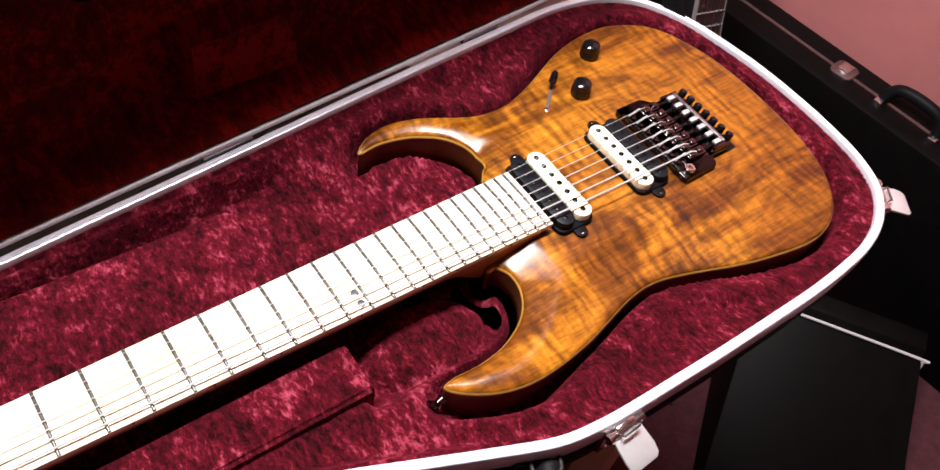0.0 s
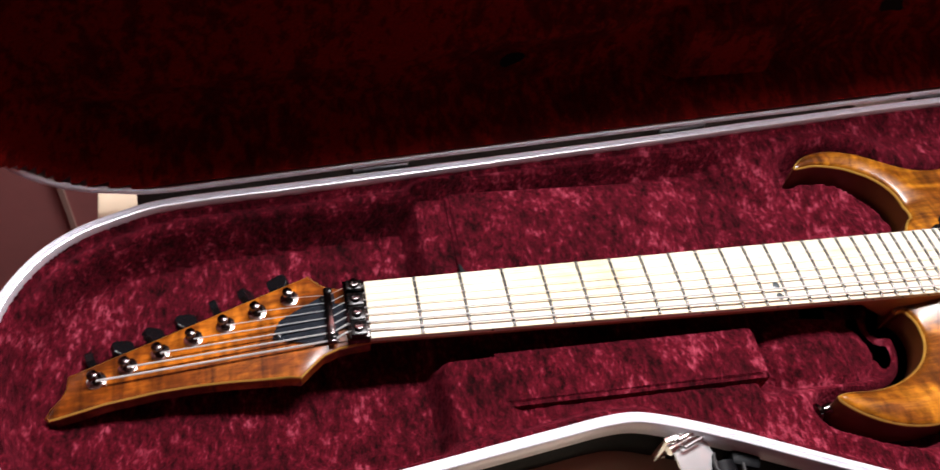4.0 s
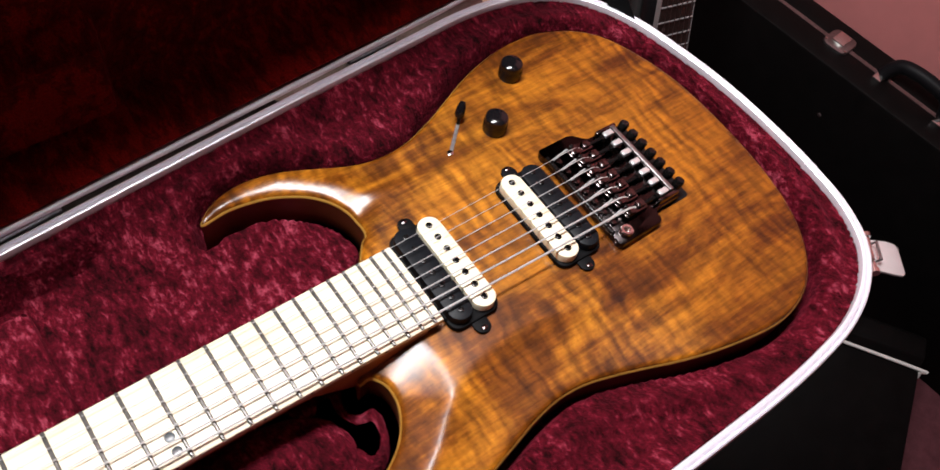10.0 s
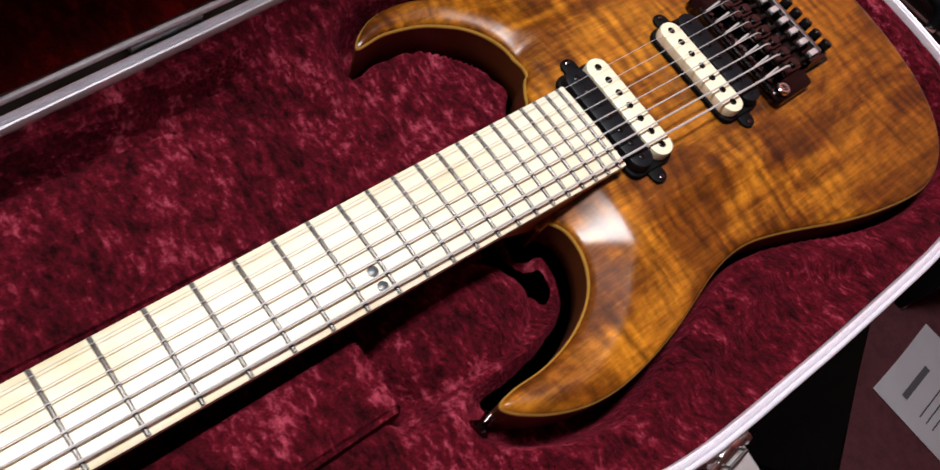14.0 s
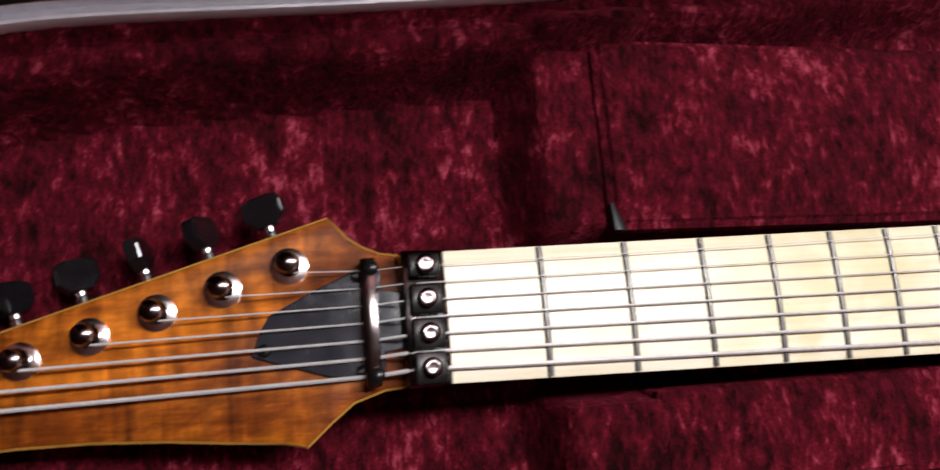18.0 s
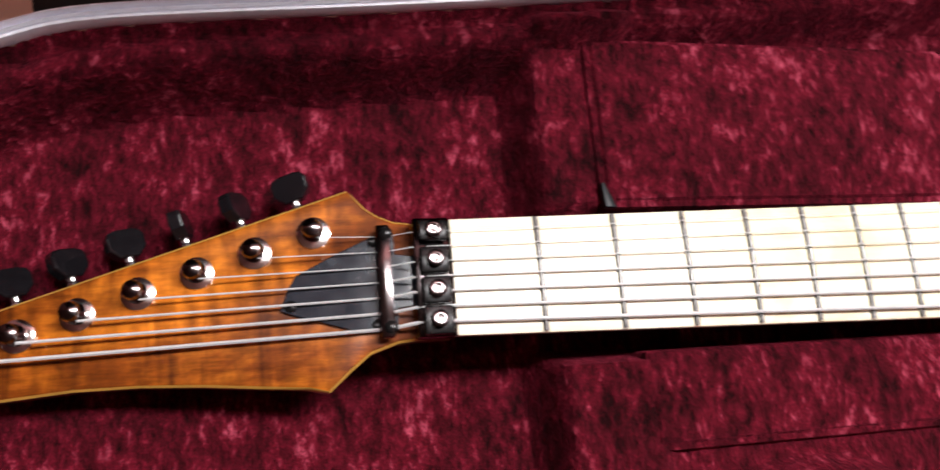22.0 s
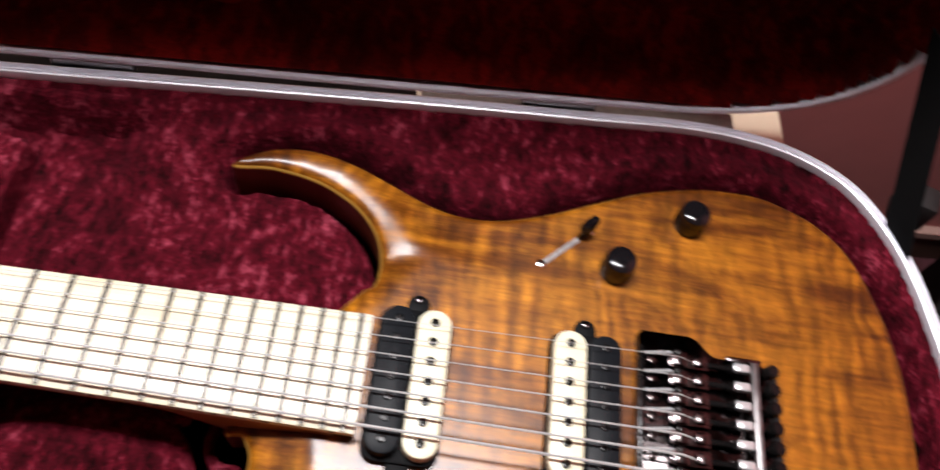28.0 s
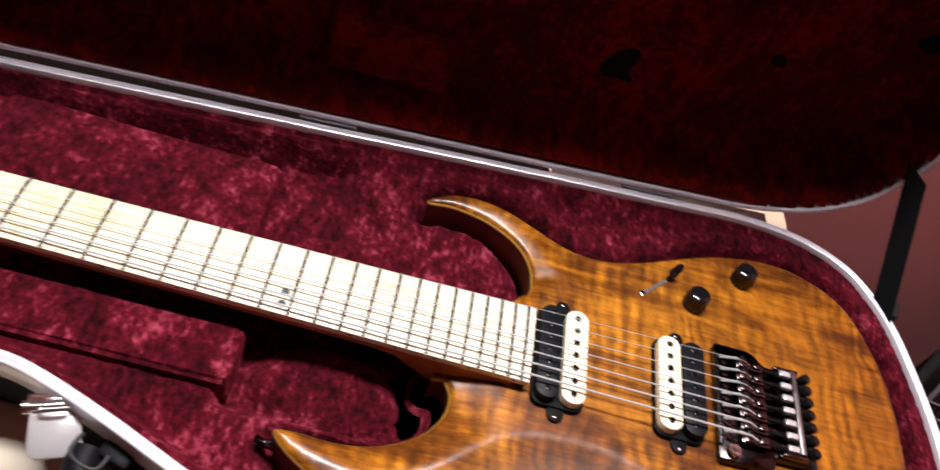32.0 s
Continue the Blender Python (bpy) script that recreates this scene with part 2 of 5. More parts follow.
PAPER = plain("white_paper", (0.72, 0.73, 0.78), 0.8, scale=40, vary=0.04, bump=0.03)
INK = plain("grey_print", (0.06, 0.06, 0.07), 0.8, scale=90, vary=0.2)
DULL_FRET = plain("dull_fret_wire", (0.20, 0.19, 0.19), 0.5, scale=90, vary=0.1)
PIPING = plain("pale_piping", (0.55, 0.54, 0.52), 0.45, scale=90, vary=0.1)
GRILLE = plain("black_grille_cloth", (0.003, 0.003, 0.0033), 0.9, scale=700, vary=0.5, bump=0.6, spec=0.06)
BRASS = plain("brass", (0.62, 0.42, 0.15), 0.25, 1.0, scale=90, vary=0.15)
RED_P = plain("red_plastic", (0.55, 0.02, 0.02), 0.3, scale=90, vary=0.1)
ORANGE_WOOD = koa("orange_guitar_wood", 0.8)
AMBER_DIRT = plain("dull_steel", (0.30, 0.285, 0.285), 0.35, 1.0, scale=400, vary=0.35, bump=0.2)

# ---------- shaping helpers ----------
from mathutils.geometry import delaunay_2d_cdt


def spline(points, per=8, closed=True):
    """Catmull-Rom curve through points."""
    pts = [Vector(p) for p in points]
    n, out = len(pts), []
    for i in range(n if closed else n - 1):
        if closed:
            a, b, c, d = pts[i - 1], pts[i], pts[(i + 1) % n], pts[(i + 2) % n]
        else:
            a, b, c, d = pts[max(i - 1, 0)], pts[i], pts[i + 1], pts[min(i + 2, n - 1)]
        for k in range(per):
            t = k / per
            out.append(0.5 * (2 * b + (c - a) * t + (2 * a - 5 * b + 4 * c - d) * t * t + (3 * b - a - 3 * c + d) * t ** 3))
    if not closed:
        out.append(pts[-1])
    return out


def area2(ring):
    return sum(ring[i - 1].x * ring[i].y - ring[i].x * ring[i - 1].y for i in range(len(ring)))


def inset(ring, d):
    """The ring moved inwards by d."""
    s = 1 if area2(ring) > 0 else -1
    out, n = [], len(ring)
    for i in range(n):
        t = (ring[(i + 1) % n] - ring[i - 1]).normalized()
        out.append(ring[i] + Vector((-t.y, t.x)) * s * d)
    return out


def sweep(bm, ring, profile):
    """Skin a profile of (inset, height) round a closed ring."""
    rows = [[bm.verts.new((p.x, p.y, z)) for p in inset(ring, d)] for d, z in profile]
    n = len(ring)
    for a, b in zip(rows, rows[1:]):
        for i in range(n):
            bm.faces.new((a[i], a[(i + 1) % n], b[(i + 1) % n], b[i]))
    return rows


def recalc(bm):
    bmesh.ops.recalc_face_normals(bm, faces=bm.faces)
    return bm


def slab(outline, z0, z1, round_=0.0, steps=2):
    """A closed solid between two heights over a flat outline, its upper edge rounded."""
    ring = [Vector((p[0], p[1])) for p in outline]
    bm = bmesh.new()
    prof = [(round_ * 0.4, z0), (0, z0 + round_ * 0.4)] if round_ else [(0, z0)]
    if round_:
        for k in range(steps + 1):
            a = k / steps * math.pi / 2
            prof.append((round_ * (1 - math.cos(a)), z1 - round_ + round_ * math.sin(a)))
    else:
        prof.append((0, z1))
    rows = sweep(bm, ring, prof)
    bm.faces.new(rows[-1])
    bm.faces.new(rows[0][::-1])
    return recalc(bm)


def oblong(x0, x1, y0, y1, r, n=5):
    """Outline of a rounded rectangle."""
    out = []
    for cx, cy, a0 in ((x1 - r, y1 - r, 0), (x0 + r, y1 - r, 90), (x0 + r, y0 + r, 180), (x1 - r, y0 + r, 270)):
        for k in range(n + 1):
            a = radians(a0 + 90 * k / n)
            out.append((cx + r * math.cos(a), cy + r * math.sin(a)))
    return out


def box(x0, x1, y0, y1, z0, z1, bevel=0.0, seg=2):
    bm = bmesh.new()
    bmesh.ops.create_cube(bm, size=1)
    bmesh.ops.transform(bm, matrix=Matrix.Translation(((x0 + x1) / 2, (y0 + y1) / 2, (z0 + z1) / 2)) @ Matrix.Diagonal((x1 - x0, y1 - y0, z1 - z0, 1)), verts=bm.verts)
    if bevel:
        bmesh.ops.bevel(bm, geom=bm.edges[:], offset=bevel, segments=seg, affect="EDGES", profile=0.5)
    return bm


def lathe(profile, n=20, m=None):
    """Turn a profile of (radius, height) about z."""
    bm = bmesh.new()
    rows = [[bm.verts.new((r * math.cos(2 * math.pi * k / n), r * math.sin(2 * math.pi * k / n), z)) for k in range(n)] for r, z in profile]
    for a, b in zip(rows, rows[1:]):
        for k in range(n):
            bm.faces.new((a[k], a[(k + 1) % n], b[(k + 1) % n], b[k]))
    bm.faces.new(rows[-1])
    bm.faces.new(rows[0][::-1])
    recalc(bm)
    if m is not None:
        bmesh.ops.transform(bm, matrix=m, verts=bm.verts)
    return bm


def tube(path, r, n=8, r1=None):
    """A round cable or rod along a path."""
    bm = bmesh.new()
    n = max(n, 10) if r > 0.001 else n
    pts = [Vector(p) for p in path]
    rows, up = [], None
    for i, p in enumerate(pts):
        d = (pts[min(i + 1, len(pts) - 1)] - pts[max(i - 1, 0)]).normalized()
        if up is None:
            up = d.orthogonal().normalized()
        up = (up - d * up.dot(d)).normalized()
        side = d.cross(up)
        rr = r if r1 is None else r + (r1 - r) * i / (len(pts) - 1)
        rows.append([bm.verts.new(p + (up * math.cos(2 * math.pi * k / n) + side * math.sin(2 * math.pi * k / n)) * rr) for k in range(n)])
    for a, b in zip(rows, rows[1:]):
        for k in range(n):
            bm.faces.new((a[k], a[(k + 1) % n], b[(k + 1) % n], b[k]))
    bm.faces.new(rows[-1])
    bm.faces.new(rows[0][::-1])
    return recalc(bm)


def moved(bm, m):
    bmesh.ops.transform(bm, matrix=m, verts=bm.verts)
    return bm


def join(*bms):
    out = bmesh.new()
    for b in bms:
        me = bpy.data.meshes.new("tmp")
        b.to_mesh(me)
        b.free()
        out.from_mesh(me)
        bpy.data.meshes.remove(me)
    return out


def part(name, bm, material, parent=None, label="", smooth=True, m=None):
    me = bpy.data.meshes.new(name)
    bm.to_mesh(me)
    bm.free()
    me.materials.append(material)
    if smooth:
        # broad flat caps keep their own normal, so that they mirror as planes
        me.polygons.foreach_set("use_smooth", [len(p.vertices) <= 8 for p in me.polygons])
        me.set_sharp_from_angle(angle=radians(38))
    ob = new(name, me)
    if m is not None:
        ob.matrix_world = m
    if parent is not None:
        ob.parent = parent
    if label:
        ob["label"] = label
    return ob


def thing(name, label, category, group="", at=(0, 0, 0)):
    ob = new(name)
    ob.location = at
    ob.empty_display_size = 0.05
    bpy.context.view_layer.update()
    return tagged(ob, label, category, group)


def inside(px, py, ring):
    """For arrays of points: which lie inside the ring."""
    hit = np.zeros(px.shape, bool)
    n = len(ring)
    for i in range(n):
        (x0, y0), (x1, y1) = ring[i - 1], ring[i]
        if y0 != y1:
            c = ((y0 > py) != (y1 > py)) & (px < (x1 - x0) * (py - y0) / (y1 - y0) + x0)
            hit ^= c
    return hit


def away(px, py, ring, closed=True):
    """Distance of points from a polyline."""
    best = np.full(px.shape, 9.0)
    n = len(ring)
    for i in range(0 if closed else 1, n):
        (x0, y0), (x1, y1) = ring[i - 1], ring[i]
        dx, dy = x1 - x0, y1 - y0
        t = np.clip(((px - x0) * dx + (py - y0) * dy) / (dx * dx + dy * dy + 1e-12), 0, 1)
        best = np.minimum(best, np.hypot(px - x0 - t * dx, py - y0 - t * dy))
    return best


def step(v, a, b):
    t = np.clip((v - a) / (b - a), 0, 1)
    return t * t * (3 - 2 * t)


def field(ring, pitch, height):
    """A sheet over the inside of a ring, its height given by a function of arrays."""
    xs, ys = [p[0] for p in ring], [p[1] for p in ring]
    gx = np.arange(min(xs) - pitch, max(xs) + pitch, pitch)
    gy = np.arange(min(ys) - pitch, max(ys) + pitch, pitch)
    px, py = np.meshgrid(gx, gy, indexing="ij")
    ok = inside(px, py, ring)
    pz = height(px, py)
    idx = -np.ones(px.shape, int)
    idx[ok] = np.arange(ok.sum())
    q = ok[:-1, :-1] & ok[1:, :-1] & ok[1:, 1:] & ok[:-1, 1:]
    faces = np.stack([idx[:-1, :-1][q], idx[1:, :-1][q], idx[1:, 1:][q], idx[:-1, 1:][q]], 1)
    me = bpy.data.meshes.new("sheet")
    me.from_pydata(np.stack([px[ok], py[ok], pz[ok]], 1).tolist(), [], faces.tolist())
    bm = bmesh.new()
    bm.from_mesh(me)
    bpy.data.meshes.remove(me)
    return bm


def ripple(px, py, scale, amount):
    """Gentle unevenness of padded cloth."""
    out = np.zeros(px.shape)
    for (i, j), x in np.ndenumerate(px):
        out[i, j] = noise.noise((x * scale, py[i, j] * scale, 3.1)) + 0.5 * noise.noise((x * scale * 2.3, py[i, j] * scale * 2.3, 7.7))
    return out * amount


# ---------- room ----------
def wall_run(a, b, z0, z1, thick=0.1):
    """A wall whose inner face runs from a to b on plan, its thickness to the right of that way."""
    a, b = Vector(a), Vector(b)
    d = (b - a).normalized()
    n = Vector((d.y, -d.x)) * thick
    return slab([a, b, b + n, a + n], z0, z1)


NW, NE, SE, SW = (-3.2, 0.323), (1.505, 0.672), (1.93, -3.2), (-3.0, -3.4)
tagged(part("floor", slab([(-3.4, -3.6), (2.1, -3.6), (2.1, 1.0), (-3.4, 1.0)], FLOOR - 0.05, FLOOR), CARPET, smooth=False), "dark maroon short-pile carpet over the whole room", "floor", kind="structure")
for nm, a, b in (("wall_north", NW, NE), ("wall_east", NE, SE), ("wall_south", SE, SW), ("wall_west", SW, NW)):
    tagged(part(nm, wall_run(b, a, FLOOR, CEIL), PINK, smooth=False), "matt salmon-pink painted wall", "wall", kind="structure")
tagged(part("ceiling", slab([(-3.4, -3.6), (2.1, -3.6), (2.1, 1.0), (-3.4, 1.0)], CEIL, CEIL + 0.05), PLASTER, smooth=False), "plain off-white plaster ceiling", "ceiling", kind="structure")


def along_north(x, off=0.0):
    """A point at the foot of the north wall, off metres into the room."""
    f = (x - NW[0]) / (NE[0] - NW[0])
    return (x, NW[1] + f * (NE[1] - NW[1]) - off)


def strip_north(x0, x1, z0, z1, depth):
    return slab([along_north(x0, -0.01), along_north(x0, depth), along_north(x1, depth), along_north(x1, -0.01)], z0, z1)


tagged(part("baseboard", strip_north(-3.1, 1.495, FLOOR, FLOOR + 0.070, 0.012), DARK_TRIM, smooth=False), "dark brown low skirting along the wall", "baseboard", kind="structure")
tagged(part("trim", strip_north(-3.1, 1.495, FLOOR + 0.070, FLOOR + 0.085, 0.016), PALE_TRIM, smooth=False), "pale thin ledge over the skirting", "trim", kind="structure")
tagged(part("trim", strip_north(-0.357, -0.350, FLOOR + 0.085, 0.6, 0.006), PALE_TRIM, smooth=False), "thin pale upright cable cover on the wall", "trim", kind="structure")

fixture = thing("ceiling_light", "long white fluorescent ceiling fixture", "ceiling light", at=(0.36, 0.27, CEIL))
part("housing", box(-0.54, 0.54, -0.11, 0.11, -0.06, 0.0, 0.008), WHITE_P, fixture)
GLOW = bpy.data.materials.new("lit_diffuser")
GLOW.use_nodes = True
GLOW.node_tree.nodes["Principled BSDF"].inputs["Emission Color"].default_value = (0.985, 0.98, 1, 1)
GLOW.node_tree.nodes["Principled BSDF"].inputs["Emission Strength"].default_value = 2.4
part("diffuser", box(-0.51, 0.51, -0.1, 0.1, -0.1, -0.06, 0.01), GLOW, fixture, "lit white diffuser")

# ---------- table ----------
TABLE_Z = -0.086
table = thing("table", "cream laminate bench table under the open case", "table", at=(0.29, 0.15, FLOOR))
TT = Matrix.Rotation(radians(3.0), 4, "Z")
part("tabletop", slab(oblong(-0.500, 0.515, -0.325, 0.32, 0.008), TABLE_Z - 0.03 - FLOOR, TABLE_Z - FLOOR, 0.003), CREAM, table)
for sx in (-0.44, 0.45):
    for sy in (-0.26, 0.26):
        part("leg", box(sx - 0.022, sx + 0.022, sy - 0.022, sy + 0.022, 0, TABLE_Z - 0.03 - FLOOR, 0.003), CREAM, table)
table.matrix_basis = Matrix.Translation((0.29, 0.15, FLOOR)) @ TT

# ---------- the case ----------
CASE = [(-0.138, 0.1205), (-0.177, 0.110), (-0.211, 0.094), (-0.237, 0.070), (-0.256, 0.035), (-0.2635, -0.006), (-0.261, -0.043), (-0.251, -0.077), (-0.233, -0.104), (-0.210, -0.123), (-0.177, -0.137), (-0.139, -0.141), (-0.092, -0.138), (-0.041, -0.131), (0.015, -0.124), (0.073, -0.116), (0.125, -0.109), (0.160, -0.1045), (0.184, -0.1045), (0.212, -0.112), (0.255, -0.128), (0.300, -0.147), (0.350, -0.168), (0.396, -0.186), (0.432, -0.192), (0.467, -0.194), (0.512, -0.195), (0.563, -0.196), (0.635, -0.196), (0.676, -0.1955), (0.717, -0.193), (0.761, -0.187), (0.798, -0.173), (0.827, -0.149), (0.843, -0.116), (0.850, -0.075), (0.8525, -0.025), (0.8505, 0.030), (0.843, 0.080), (0.833, 0.123), (0.818, 0.155), (0.797, 0.180), (0.765, 0.1965), (0.730, 0.2035), (0.690, 0.2045), (0.632, 0.199), (0.534, 0.190), (0.420, 0.178), (0.320, 0.167), (0.220, 0.1565), (0.100, 0.144), (-0.030, 0.131)]
RIM_Z = -0.010
case_ring = spline([Vector(p) for p in CASE], 5)
if area2(case_ring) < 0:
    case_ring.reverse()
case_ring = inset(case_ring, -0.0043)
case = thing("guitar_case", "open black moulded guitar case with burgundy plush lining and aluminium rim", "guitar case", at=(0.28, 0.0, TABLE_Z))
IN = inset(case_ring, 0.0082)
RIM_PROFILE = [(0.0011, -0.021), (0.0, -0.0195), (0.0, -0.003), (0.0006, -0.0012), (0.0016, -0.0006), (0.0024, -0.0014), (0.0028, -0.0034), (0.0034, -0.0034), (0.0038, -0.0014), (0.0048, -0.0002), (0.0062, 0.0), (0.0066, -0.0012), (0.007, -0.0001), (0.008, -0.0005), (0.0086, -0.0025), (0.0086, -0.0075)]


def shell_of(ring, depth, top=0.0):
    """Moulded tray: bulging side and rounded bottom."""
    bm = bmesh.new()
    prof = [(0.0085, top - 0.012), (0.004, top - 0.017), (0.003, top - 0.03), (0.002, top - depth * 0.6), (0.005, top - depth * 0.85), (0.012, top - depth * 0.96), (0.022, top - depth)]
    rows = sweep(bm, ring, prof)
    bm.faces.new(rows[-1])
    return recalc(bm)


def fixed(ob):
    """Keep a part where its world numbers put it under a thing that does not stand at the origin."""
    ob.matrix_parent_inverse = ob.parent.matrix_world.inverted()
    return ob


bpy.context.view_layer.update()


def cpart(name, bm, material, parent=case, label="", smooth=True):
    return fixed(part(name, bm, material, parent, label, smooth))


cpart("shell", shell_of(case_ring, -TABLE_Z + RIM_Z, RIM_Z), TOLEX, label="black textured moulded shell")
bm = bmesh.new()
sweep(bm, case_ring, [(d, z + RIM_Z) for d, z in RIM_PROFILE])
cpart("rim", recalc(bm), ALU, label="grooved aluminium valance rim")

BODY = [(0.497, 0.0465), (0.5075, 0.057), (0.5095, 0.070), (0.507, 0.084), (0.4985, 0.0985), (0.484, 0.111), (0.463, 0.1205), (0.437, 0.1235), (0.4142, 0.1205), (0.430, 0.1345), (0.453, 0.1403), (0.479, 0.1365), (0.508, 0.1262), (0.533, 0.1160), (0.556, 0.1112), (0.579, 0.1125), (0.606, 0.1215), (0.633, 0.1340), (0.664, 0.1475), (0.700, 0.1570), (0.733, 0.1585), (0.7515, 0.1545), (0.773, 0.1450), (0.792, 0.1275), (0.806, 0.0985), (0.816, 0.060), (0.8185, 0.013), (0.8155, -0.040), (0.808, -0.080), (0.797, -0.108), (0.782, -0.1295), (0.7645, -0.1448), (0.745, -0.1535), (0.723, -0.157), (0.698, -0.1548), (0.667, -0.1482), (0.640, -0.1395), (0.618, -0.1305), (0.597, -0.1225), (0.573, -0.1155), (0.551, -0.1138), (0.529, -0.1168), (0.506, -0.1228), (0.478, -0.1302), (0.449, -0.135), (0.422, -0.1370), (0.399, -0.1347), (0.378, -0.1277), (0.3598, -0.117), (0.3508, -0.107), (0.3635, -0.1035), (0.3875, -0.1035), (0.411, -0.0995), (0.430, -0.092), (0.4445, -0.082), (0.4545, -0.0695), (0.4600, -0.0565), (0.4600, -0.044), (0.4545, -0.0345), (0.447, -0.0275)]
body_ring = spline([Vector(p) for p in BODY], 5)
body_xy = [tuple(p) for p in body_ring]
in_xy = [tuple(p) for p in IN]


def lining_height(px, py):
    edge = away(px, py, in_xy)
    out = away(px, py, body_xy) * np.where(inside(px, py, body_xy), -1, 1)
    # the near wall is stuffed fuller and hugs the body
    near = step(-py, 0.02, 0.09) * (1 - step(px, 0.74, 0.80)) * step(px, 0.40, 0.47)
    puff = -0.0158 - 0.0082 * step(edge, 0.0, 0.018) - 0.012 * step(edge, 0.02, 0.06) * (1 - 0.85 * near)
    puff += 0.007 * np.exp(-((out - 0.024) / 0.009) ** 2) * step(edge, 0.004, 0.022)
    puff += 0.003 * np.exp(-((edge - 0.014) / 0.006) ** 2)
    # body pocket, with a soft lip
    # inside the treble cutaway the padding closes up to the wood
    hug = step(px, 0.36, 0.40) * (1 - step(px, 0.515, 0.53)) * step(py, 0.02, 0.04) * (1 - step(py, 0.125, 0.14))
    well = np.clip((out - 0.006 + 0.0042 * near + 0.0050 * hug) / (0.011 - 0.005 * near - 0.006 * hug), 0, 1)
    well = well * well * (3 - 2 * well)
    z = -0.059 * (1 - well) + puff * well
    # head pocket: steep padded wall and an uneven floor
    head = 1 - step(px, 0.043, 0.056)
    hz_near = -0.0165 - 0.0385 * step(edge, 0.0025, 0.018) + 0.006 * np.exp(-((edge - 0.024) / 0.009) ** 2) - 0.006 * step(edge, 0.03, 0.07)
    # a padded lip and a steep drop on the far side
    hz_far = -0.0165 - 0.006 * step(edge, 0.0, 0.006) + 0.0045 * np.exp(-((edge - 0.013) / 0.005) ** 2) - 0.036 * step(edge, 0.0165, 0.028) - 0.003 * step(edge, 0.03, 0.07)
    far = step(py + 0.25 * (px + 0.2), -0.03, 0.05)
    hz = hz_near * (1 - far) + hz_far * far
    # shelf beside the neck and the channel under it
    mid = step(px, 0.044, 0.057) * (1 - step(px, 0.33, 0.37))
    shelf = -0.0158 - 0.0172 * step(edge, 0.003, 0.016)
    # on the far side a rounded lip stands over a gutter along the compartment lid
    gutter = step(py, 0.03, 0.06)
    shelf += gutter * (0.0172 * step(edge, 0.003, 0.016) - 0.004 * step(edge, 0.0, 0.005) + 0.004 * np.exp(-((edge - 0.009) / 0.004) ** 2) - 0.023 * step(edge, 0.0115, 0.021))
    rest = 1 - step(px, 0.092, 0.108)
    shelf += (0.0075 + 0.0085 * gutter) * rest * step(edge, 0.003, 0.016)
    channel = 1 - step(np.abs(py), 0.026 + 0.004 * (1 - rest), 0.038)
    side = shelf * (1 - channel) - 0.064 * channel
    deep = step(px, 0.300, 0.312) * (1 - step(px, 0.512, 0.53)) * (1 - step(np.abs(py - 0.012), 0.085, 0.108))
    z = z * (1 - mid) + side * mid
    z = z * (1 - deep * well) - (0.057 - 0.014 * step(py, 0.026, 0.036)) * deep * well
    z = z * (1 - head) + hz * head
    return z + (ripple(px, py, 38, 0.0026) + ripple(px, py, 110, 0.0011)) * step(edge, 0.001, 0.02)


cpart("lining", field([tuple(p) for p in inset(case_ring, 0.0066)], 0.0027, lining_height), PLUSH, label="crushed burgundy plush lining")


def pillow(x0, x1, y0, y1, z0, z1, r=0.008, pitch=0.005, swell=0.002, seed=0.0):
    """A plush-covered padded block with soft edges."""
    ring = oblong(x0, x1, y0, y1, r)

    def height(px, py):
        e = away(px, py, ring)
        return z0 + (z1 - z0) * np.sqrt(np.clip(1 - (1 - np.clip(e / r, 0, 1)) ** 2, 0, 1)) + swell * step(e, 0, 0.03) + ripple(px + seed, py, 45, 0.0012)

    top = field(ring, pitch, height)
    side = bmesh.new()
    sweep(side, [Vector(p) for p in ring], [(0.0, z0 - 0.02), (0.0, z0 + 0.001), (r * 0.3, z0 + (z1 - z0) * 0.72), (pitch * 1.3 + 0.001, z0 + (z1 - z0) * 0.9)])
    return join(top, recalc(side))


cpart("compartment_lid", pillow(0.079, 0.294, 0.034, 0.123, -0.031, -0.0215, 0.004), PLUSH, label="plush-covered accessory compartment lid")
cpart("compartment_lid", pillow(0.090, 0.312, -0.079, -0.032, -0.034, -0.0255, 0.004, seed=0.7), PLUSH, label="plush-covered accessory compartment lid")



def cushion(cx, cy, rx, ry, z0, z1):
    ring = [(cx + rx * math.cos(2 * math.pi * k / 40), cy + ry * math.sin(2 * math.pi * k / 40)) for k in range(40)]

    def height(px, py):
        d = np.hypot((px - cx) / rx, (py - cy) / ry)
        return z0 + (z1 - z0) * np.clip(1 - d ** 4, 0, 1) ** 0.6 + ripple(px, py, 60, 0.0025)

    return field(ring, 0.003, height)


cpart("cushion", cushion(0.374, -0.052, 0.060, 0.040, -0.066, -0.042), PLUSH, label="rounded plush cushion")
# black wedge put in for the V-shaped shadow at the lid's edge
cpart("notch_shadow", slab([(0.080, 0.034), (0.086, 0.034), (0.081, 0.046), (0.079, 0.046)], -0.0235, -0.0195, 0.001), BLACK, label="short black wedge for the shaded notch beside the lid")

